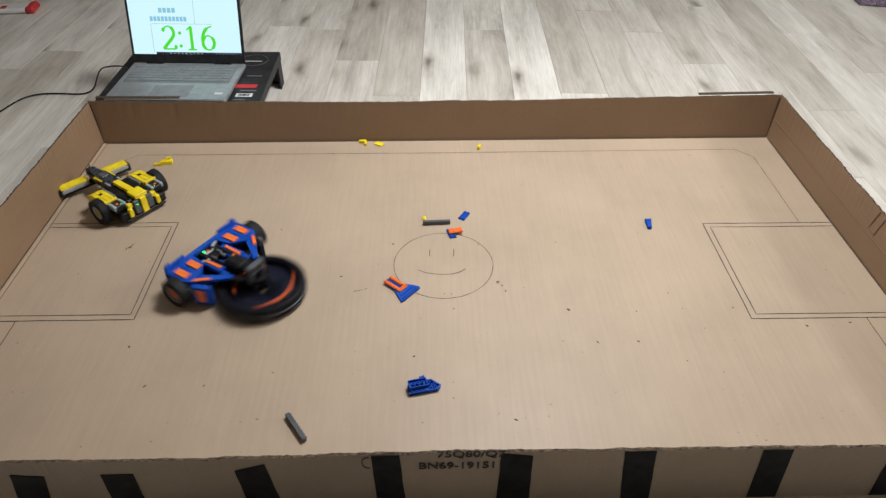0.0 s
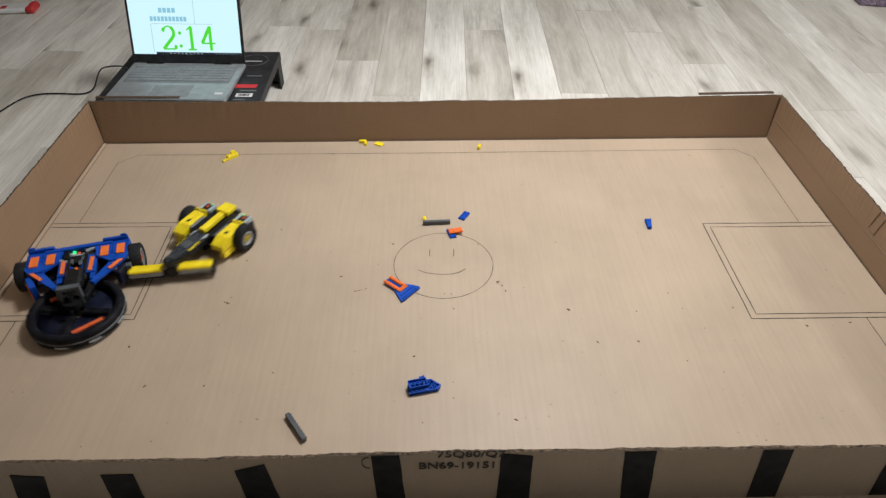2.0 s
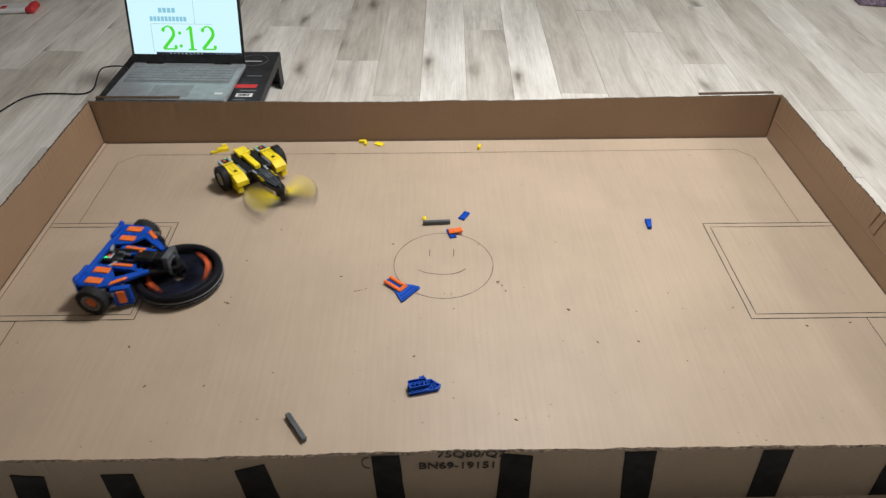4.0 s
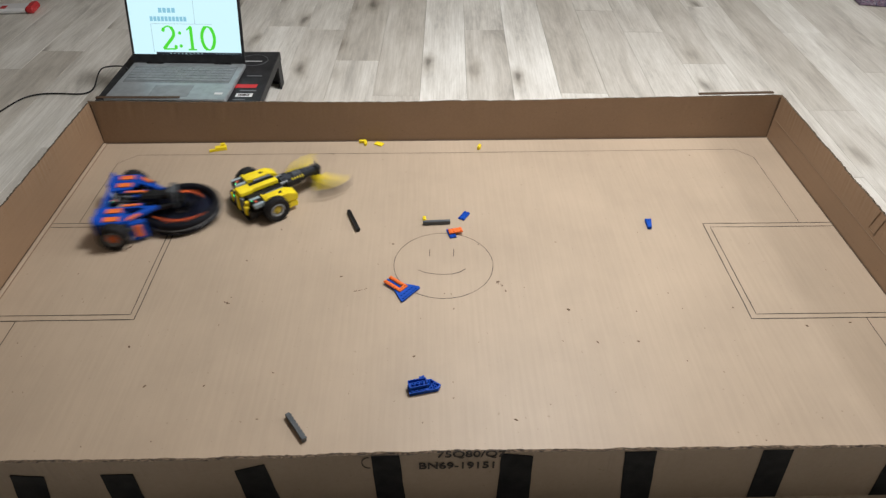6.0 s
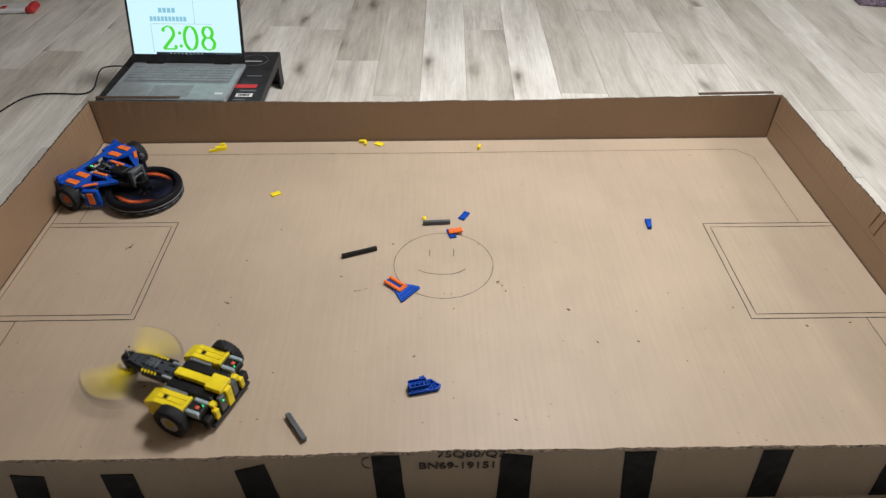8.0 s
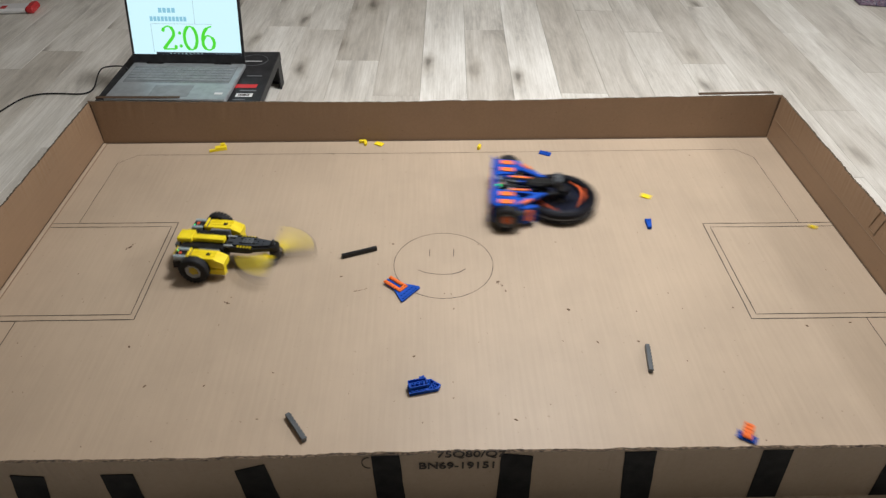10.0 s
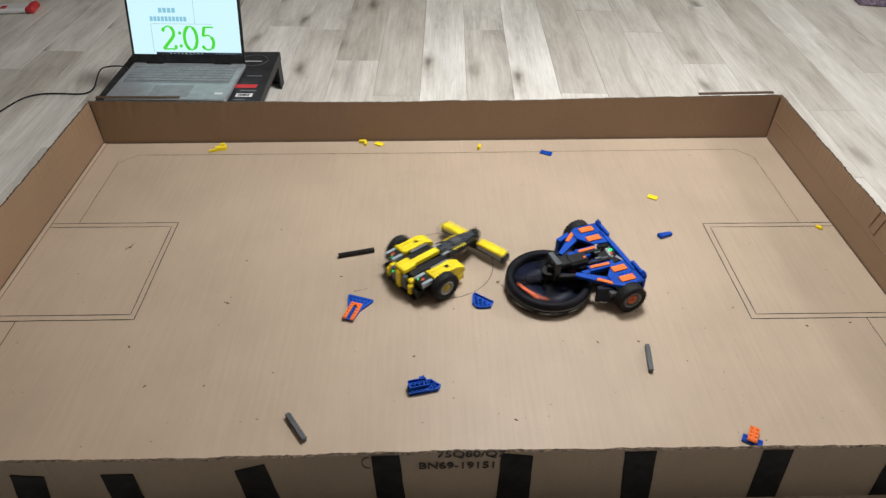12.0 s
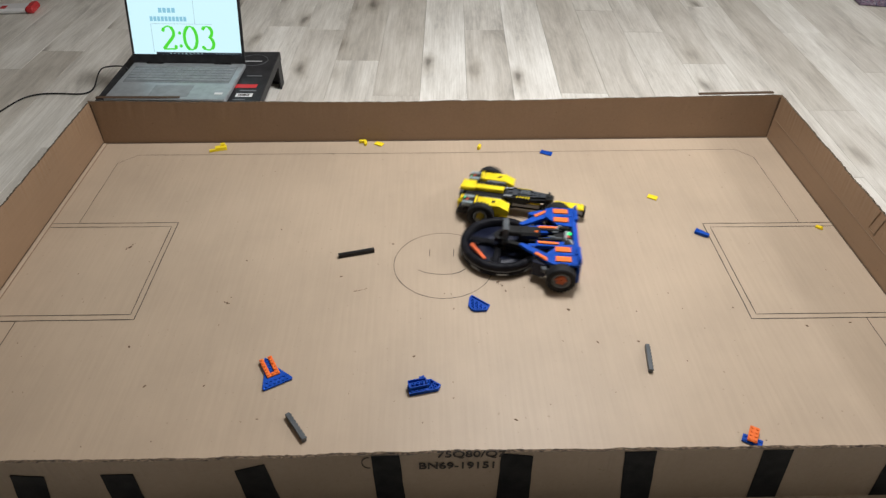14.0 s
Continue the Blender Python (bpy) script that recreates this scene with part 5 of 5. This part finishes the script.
def plank_mesh(length):
    key = round(length, 2)
    if key not in planks_made:
        bm = bmesh.new()
        box(bm, (PLANK_W - 0.0007, key - 0.0007, 0.006), (0, 0, -0.003), bevel=0.0005)
        planks_made[key] = mesh_of("plank", bm, PLANK)
    return planks_made[key]


for k in range(-17, 35):
    joint = JOINTS.get(k, rnd.uniform(0.4, 1.6))
    ys = [joint + PLANK_L * i for i in range(-4, 4)]
    cuts = [-2.2] + [y for y in ys if -2.0 < y < 2.8] + [3.0]
    for y0, y1 in zip(cuts, cuts[1:]):
        yc = (y0 + y1) / 2
        xc = -0.057 + PLANK_W * (k + 0.5) + SLOPE * (yc - 0.775)
        if not -2.6 < xc < 5.2:
            continue
        ob = new("plank", plank_mesh(y1 - y0))
        ob.parent = floor
        ob.matrix_basis = Matrix.Translation((xc, yc, FLOOR_Z)) @ Matrix.Rotation(-math.atan(SLOPE), 4, "Z")


# ---- everything that moves ----
def turned(rows):
    """Rows of (seconds, x, y, heading) as unwrapped numpy columns."""
    a = np.array(rows, float)
    a[:, 3] = np.degrees(np.unwrap(np.radians(a[:, 3])))
    return a


def between(a, t):
    return [float(np.interp(t, a[:, 0], a[:, k])) for k in (1, 2, 3)]


def drive(bot, wheels, rows, track, r, tips=()):
    """Drive along the rows; tips: seconds at which a blow lifts the nose, and by how many degrees."""
    a = turned(rows)
    lifted = dict(tips)
    walk(bot, [(t, pose(x, y, 0.0006 * lifted.get(float(t), 0), 0, -lifted.get(float(t), 0), h)) for t, x, y, h in a])
    for side, w in zip((-1, 1), wheels):
        angle, keys, y = 0.0, [], w.location.y
        px, py, ph = between(a, 0.0)
        for i in range(141):
            t = i / 10
            x, yy, h = between(a, t)
            ahead = (x - px) * math.cos(radians(h)) + (yy - py) * math.sin(radians(h)) - side * track * radians(h - ph)
            angle += max(-80.0, min(80.0, math.degrees(ahead / r)))
            px, py, ph = x, yy, h
            keys.append((t, Matrix.Translation((0, y, r)) @ Matrix.Rotation(radians(angle), 4, "Y")))
        walk(w, keys)


def spin(ob, knots):
    """Turn ob about its own z through the (seconds, degrees) knots, keyed at every frame."""
    k = np.array(knots, float)
    at = ob.matrix_basis.translation.copy()
    rows = []
    for f in range(421):
        t = f / 30
        rows.append((t, Matrix.Translation(at) @ Matrix.Rotation(radians(float(np.interp(t, k[:, 0], k[:, 1]))), 4, "Z")))
    walk(ob, rows)


BLUE_ROWS = [
    (0.00, -0.4798, -0.0206, -32.4), (0.10, -0.4766, -0.0212, -6.3), (0.20, -0.4639, -0.0301, 34.9), (0.30, -0.4561, -0.0112, 77.0), (0.40, -0.4455, -0.0016, 90.5),
    (0.50, -0.4567, 0.0100, 132.2), (0.60, -0.4874, 0.0143, 135.8), (0.70, -0.5212, 0.0299, 157.4), (0.80, -0.5635, 0.0330, 174.8), (0.90, -0.6222, 0.0133, 184.5),
    (1.00, -0.6651, 0.0144, 185.4), (1.10, -0.6990, 0.0067, 140.0), (1.20, -0.7016, 0.0099, 133.4), (1.30, -0.7270, 0.0296, 103.1), (1.40, -0.7280, 0.0407, 83.0),
    (1.50, -0.7403, 0.0066, 52.3), (1.60, -0.7451, 0.0006, 20.3), (1.70, -0.7593, -0.0047, 2.2), (1.80, -0.7484, -0.0215, -33.8), (1.90, -0.7585, -0.0300, -61.1),
    (2.00, -0.7568, -0.0320, -75.2), (2.10, -0.7435, -0.0616, -52.6), (2.30, -0.7367, -0.0875, -46.5), (2.50, -0.7352, -0.0838, -28.9), (2.70, -0.7492, -0.0851, -14.3),
    (3.00, -0.7612, -0.0752, -11.0), (3.20, -0.7498, -0.0789, -9.2), (5.30, -0.6122, 0.0877, -14.6), (5.40, -0.6706, 0.0962, -17.8), (5.50, -0.7313, 0.1462, -18.1),
    (5.70, -0.7671, 0.1463, -15.6), (5.90, -0.7632, 0.1580, -8.5), (6.00, -0.7393, 0.1750, 6.6), (6.10, -0.6691, 0.1676, -3.5), (6.20, -0.6329, 0.1639, -8.6),
    (6.30, -0.5768, 0.1580, -16.7), (6.40, -0.5427, 0.1544, -21.5), (6.50, -0.5387, 0.1540, -22.1), (6.60, -0.5644, 0.1675, -23.1), (6.70, -0.6052, 0.1888, -24.7),
    (6.80, -0.6459, 0.2102, -26.4), (6.90, -0.6910, 0.2338, -28.1), (7.00, -0.7532, 0.2663, -30.6), (7.10, -0.8188, 0.2965, -14.8), (7.20, -0.8844, 0.3267, 1.0),
    (7.50, -0.8844, 0.3267, 1.0), (7.80, -0.8797, 0.3258, -1.6), (8.00, -0.8375, 0.3170, -24.9), (8.20, -0.8375, 0.3170, -24.9), (10.30, 0.3333, 0.2022, -5.0),
    (10.40, 0.3770, 0.1927, -30.0), (10.50, 0.3970, 0.1793, -57.8), (10.60, 0.3843, 0.1551, -88.0), (10.70, 0.3767, 0.1406, -110.0), (10.80, 0.3615, 0.1116, -122.0),
    (10.90, 0.3513, 0.0923, -126.0), (11.00, 0.3463, 0.0826, -127.0), (11.50, 0.3222, -0.0439, -158.7), (12.00, 0.3352, -0.0389, -161.2), (12.10, 0.3456, -0.0356, -161.5),
    (12.20, 0.3664, -0.0290, -162.1), (12.30, 0.4391, -0.0058, -164.3), (12.40, 0.5014, 0.0140, -166.1), (12.50, 0.5429, 0.0273, -167.4), (12.60, 0.5420, 0.0273, -167.6),
    (12.80, 0.5187, 0.0290, -173.6), (13.00, 0.4989, 0.0305, -178.7), (13.50, 0.4893, 0.0290, -178.7), (13.60, 0.4585, 0.0285, -179.7), (13.70, 0.3946, 0.0274, -181.8),
    (13.80, 0.3378, 0.0265, -183.6), (13.90, 0.2800, 0.0254, -185.6), (14.00, 0.2526, 0.0251, -186.4),
]
YELLOW_ROWS = [
    (0.00, -0.7440, 0.2237, 143.1), (0.20, -0.7494, 0.2268, 121.3), (0.30, -0.7545, 0.2017, 97.2), (0.40, -0.7777, 0.2523, 68.2), (0.50, -0.7542, 0.2725, 17.0),
    (0.70, -0.7335, 0.2777, 7.0), (1.00, -0.7300, 0.2850, -1.5), (1.10, -0.7076, 0.2904, -20.3), (1.20, -0.6844, 0.2886, -22.2), (1.30, -0.6288, 0.2630, -47.9),
    (1.40, -0.5490, 0.2620, -68.0), (1.50, -0.4906, 0.2365, -84.7), (1.60, -0.4781, 0.2176, -83.9), (1.70, -0.4758, 0.1872, -90.0), (1.80, -0.4799, 0.1555, -97.3),
    (1.90, -0.4874, 0.1168, -110.6), (2.00, -0.5064, 0.0958, -116.3), (2.20, -0.5173, 0.0643, -117.4), (2.40, -0.5160, 0.0812, -104.2), (2.50, -0.5163, 0.1058, -98.3),
    (2.60, -0.5087, 0.1663, -83.8), (2.70, -0.5046, 0.2207, -83.7), (2.80, -0.5073, 0.2867, -76.8), (2.90, -0.5117, 0.3268, -73.1), (3.00, -0.5312, 0.3791, -65.5),
    (3.20, -0.5421, 0.3905, -56.3), (5.30, -0.3483, 0.2515, -45.9), (5.40, -0.3669, 0.2532, -31.3), (5.50, -0.3945, 0.2444, 8.6), (5.60, -0.4137, 0.2343, 26.4),
    (5.70, -0.3991, 0.2208, 48.7), (5.90, -0.4160, 0.2103, 50.1), (6.00, -0.4314, 0.2292, 36.5), (6.10, -0.4074, 0.2240, 20.0), (6.20, -0.3675, 0.2154, 0.0),
    (6.30, -0.3035, 0.2016, -25.0), (6.40, -0.2923, 0.1992, -50.0), (6.50, -0.2716, 0.1850, -86.0), (6.60, -0.2805, 0.1684, -98.0), (6.70, -0.2967, 0.1210, -112.0),
    (6.80, -0.3146, 0.0684, -118.0), (6.90, -0.3352, 0.0079, -120.0), (7.00, -0.3612, -0.0685, -113.6), (7.10, -0.3610, -0.1428, -112.0), (7.20, -0.3609, -0.1849, -95.0),
    (7.30, -0.3607, -0.2295, -85.0), (7.40, -0.3606, -0.2617, -90.0), (7.50, -0.3605, -0.3163, -102.7), (7.60, -0.3743, -0.3236, -135.0), (7.70, -0.3917, -0.3328, -170.0),
    (7.80, -0.4125, -0.3438, -192.0), (7.90, -0.4263, -0.3511, -201.0), (8.00, -0.4298, -0.3530, -202.0), (8.10, -0.4417, -0.3178, -218.7), (8.20, -0.4630, -0.3307, -258.4),
    (9.30, -0.4800, -0.1500, -320.0), (10.30, -0.5175, 0.0597, -386.0), (10.40, -0.4464, 0.0343, -389.1), (10.50, -0.3887, -0.0041, -388.4), (10.60, -0.3481, -0.0496, -370.8),
    (10.70, -0.2969, -0.0457, -366.3), (10.90, -0.1680, -0.0395, -356.7), (11.00, -0.0981, -0.0225, -355.6), (11.10, -0.0326, -0.0112, -351.3), (11.20, 0.0002, -0.0055, -349.1),
    (11.40, 0.0133, -0.0033, -348.3), (11.50, 0.0330, 0.0001, -347.0), (11.70, 0.0314, -0.0008, -352.0), (11.80, -0.0391, -0.0389, -330.0), (12.00, -0.0471, -0.0432, -321.6),
    (12.10, -0.0957, -0.0795, -310.1), (12.20, -0.1303, -0.1127, -298.1), (12.30, -0.1755, -0.1701, -295.6), (12.40, -0.2084, -0.2326, -293.2), (12.50, -0.2029, -0.2630, -283.6),
    (12.70, -0.2051, -0.2633, -273.4), (12.90, -0.2070, -0.2552, -289.1), (13.00, -0.1897, -0.2205, -290.0), (13.10, -0.1737, -0.1526, -297.6), (13.20, -0.1482, -0.0876, -300.1),
    (13.30, -0.1241, -0.0247, -300.4), (13.40, -0.0794, 0.0265, -303.1), (13.50, -0.0441, 0.0790, -305.5), (13.60, -0.0167, 0.1215, -319.8), (13.70, 0.0317, 0.1594, -333.8),
    (13.80, 0.0661, 0.1902, -354.8), (13.90, 0.0865, 0.1959, -364.4), (14.00, 0.1056, 0.2119, -373.0),
]

def racing(knots, speed=2520.0):
    """Unwinds knots of (seconds, degrees): one marked 1 is reached at full speed, its angle holding to half turns; the rest count from the last marked one."""
    out, base = [], 0.0
    for t, a, *fast in knots:
        if fast:
            t0, a0 = out[-1]
            base = a0 + (t - t0) * speed
            base -= (base - a) % 180 + a
        out.append((t, base + a))
    return out


# (seconds, degrees): the weapons race, stall in each clash and race again
BLUE_SPIN = [(0, 0), (1.4, 3160), (1.5, 3227), (1.8, 3260), (2.0, 3266), (2.4, 3325), (2.5, 3343), (2.65, 3420), (3.0, 3906), (5.3, 7420), (5.5, 7448), (5.6, 7620), (6.35, 9360), (6.5, 9396), (6.8, 9440), (7.0, 9468), (7.2, 9740), (8.3, 11340), (10.3, 16020), (11.1, 17880), (11.3, 17910), (11.5, 17914), (11.7, 17960), (12.0, 18022), (12.2, 18280), (13.6, 20340), (13.8, 20320), (14, 20374)]
YELLOW_SPIN = racing([(0, 82), (0.2, 95), (0.3, 150), (0.5, 53, 1), (1.0, 50, 1), (1.58, 130, 1), (1.6, 136), (1.7, 151), (2.0, 124), (2.2, 71), (2.4, 58), (2.5, 45), (2.6, -35), (2.8, 60), (3.0, 98, 1), (5.5, 50, 1), (6.0, 96, 1), (6.5, 84, 1), (6.54, 184), (6.58, 281), (6.62, 284), (6.7, 406), (6.8, 502), (7.0, 149, 1), (7.5, 85, 1), (10.5, 46, 1),
                      (11.05, 25, 1), (11.1, 15), (11.3, 12), (11.5, -9), (11.7, 7), (11.8, -30), (12.0, -82), (12.15, 30), (12.5, 14, 1), (13.0, 97, 1), (13.85, 179, 1), (14, 179)])


def countdown():
    """The strokes of the two changing digits slide to their new places at each second."""
    shown = [(0.0, 16), (0.45, 15), (1.55, 14), (2.6, 13), (3.65, 12), (4.7, 11), (5.8, 10), (6.8, 9), (7.9, 8), (8.9, 7), (9.95, 6), (11.05, 5), (12.2, 4), (13.15, 3)]
    for place, upright, cx, strokes in SLIDERS:
        for i, ob in enumerate(strokes):
            rows, prev, turn = [], None, 0.0
            for t, v in shown:
                lie = digit_strokes(v // 10 if place == "tens" else v % 10, upright)
                x, z, a = lie[i % len(lie)]
                turn += max(-88.0, (a - turn + 90) % 180 - 90)
                m = stroke_pose(x, z, turn, cx, i)
                if prev is not None:
                    rows.append((t - 0.034, prev))
                rows.append((t, m))
                prev = m
            rows.append((14.0, prev))
            walk(ob, rows)


def slide(ob, stops, carrier=None, seat=None, until=0.0):
    """Key a loose brick along stops of (seconds, x, y, heading); before that it rides on a robot in the given seat."""
    rows = []
    if carrier:
        a = turned(carrier)
        times = [t for t in a[:, 0] if t < until] + [until]
        for t in times:
            x, y, h = between(a, t)
            rows.append((t, pose(x, y, 0, 0, 0, h) @ pose(*seat)))
    for t, x, y, h in stops:
        rows.append((t, pose(x, y, 0.0004, 0, 0, h)))
    walk(ob, rows)


def debris():
    slide(GREY_BRICK, [(0, -0.013, 0.143, 3), (9.15, -0.013, 0.143, 3), (9.5, 0.16, -0.05, -45), (9.95, 0.378, -0.279, -98), (14, 0.378, -0.279, -98)])
    slide(YELLOW_CHIP, [(0, -0.041, 0.160, 95), (9.2, -0.041, 0.160, 95), (9.6, 0.40, 0.15, 40), (10.05, 0.879, 0.1135, -35), (14, 0.879, 0.1135, -35)])
    slide(BLUE_PLATE, [(0, 0.053, 0.172, 59), (9.25, 0.053, 0.172, 59), (9.6, 0.16, 0.33, 10), (10.05, 0.287, 0.450, -26), (14, 0.287, 0.450, -26)])
    slide(CROSSED, [(0, 0.030, 0.108, 14), (9.2, 0.030, 0.108, 14), (9.6, 0.28, -0.18, 40), (10.05, 0.510, -0.451, 60), (14, 0.510, -0.451, 60)])
    slide(BLUE_WEDGE, [(0, 0.485, 0.131, -90), (10.2, 0.485, 0.131, -90), (10.4, 0.500, 0.105, -40), (10.55, 0.510, 0.091, 22), (12.3, 0.510, 0.091, 22), (12.6, 0.560, 0.100, -10), (12.85, 0.598, 0.095, -33), (14, 0.598, 0.095, -33)])
    slide(WING, [(0, -0.102, -0.0686, -41), (10.72, -0.102, -0.0686, -41), (10.86, -0.140, -0.120, 15), (11.0, -0.1854, -0.1472, 71), (12.0, -0.1854, -0.1472, 71), (12.15, -0.215, -0.165, 52), (12.3, -0.290, -0.215, 22),
                 (12.4, -0.325, -0.235, 6), (12.5, -0.337, -0.242, -3), (12.75, -0.337, -0.248, -8), (12.9, -0.328, -0.283, -45), (13.0, -0.326, -0.289, -61), (14, -0.326, -0.289, -61)])
    slide(YELLOW_HOOK, [(0, -0.7236, 0.4125, 10), (0.33, -0.7236, 0.4125, 10), (0.42, -0.610, 0.445, 40), (0.5, -0.5573, 0.4350, 55), (0.7, -0.5570, 0.4380, 42), (3.4, -0.5570, 0.4380, 42), (4.2, -0.5972, 0.4800, 15), (14, -0.5972, 0.4800, 15)])
    slide(BLACK_BRICK, [(5.45, -0.208, 0.153, -69), (6.25, -0.208, 0.153, -69), (6.4, -0.190, 0.080, -20), (6.5, -0.183, 0.040, 15), (6.7, -0.185, 0.037, 20), (10.95, -0.185, 0.037, 20), (11.1, -0.1915, 0.035, 14), (14, -0.1915, 0.035, 14)],
          YELLOW_ROWS, (0.012, 0, 0.0045, 0, 0, 0), 5.3)
    slide(YELLOW_PLATE, [(6.45, -0.4087, 0.269, 30), (8.9, -0.4087, 0.269, 30), (9.5, 0.10, 0.30, 0), (10.1, 0.5212, 0.2413, -32), (14, 0.5212, 0.2413, -32)], YELLOW_ROWS, (0.012, -0.030, 0.0085, 0, 0, 0), 6.2)
    slide(HALF_ROUND, [(11.7, 0.105, -0.080, 60), (11.8, 0.082, -0.118, 15), (12.0, 0.078, -0.119, 4), (12.15, 0.070, -0.128, 0), (14, 0.070, -0.128, 0)], BLUE_ROWS, (0.005, -0.035, 0.0095, 0, 0, 0), 11.55)
    slide(SHED_PLATE, [(12.32, 0.2330, -0.0140, -94), (14, 0.2330, -0.0140, -94)], BLUE_ROWS, (0.0, 0.035, 0.0095, 0, 0, 90), 12.15)


def motions():
    drive(BLUE_BOT, BLUE_WHEELS, BLUE_ROWS, 0.1085, 0.031)
    drive(YELLOW_BOT, YELLOW_WHEELS, YELLOW_ROWS, 0.0765, 0.031, [(6.5, 11.0)])
    spin(BLUE_RING, BLUE_SPIN)
    spin(YELLOW_BAR, YELLOW_SPIN)
    countdown()
    debris()


motions()
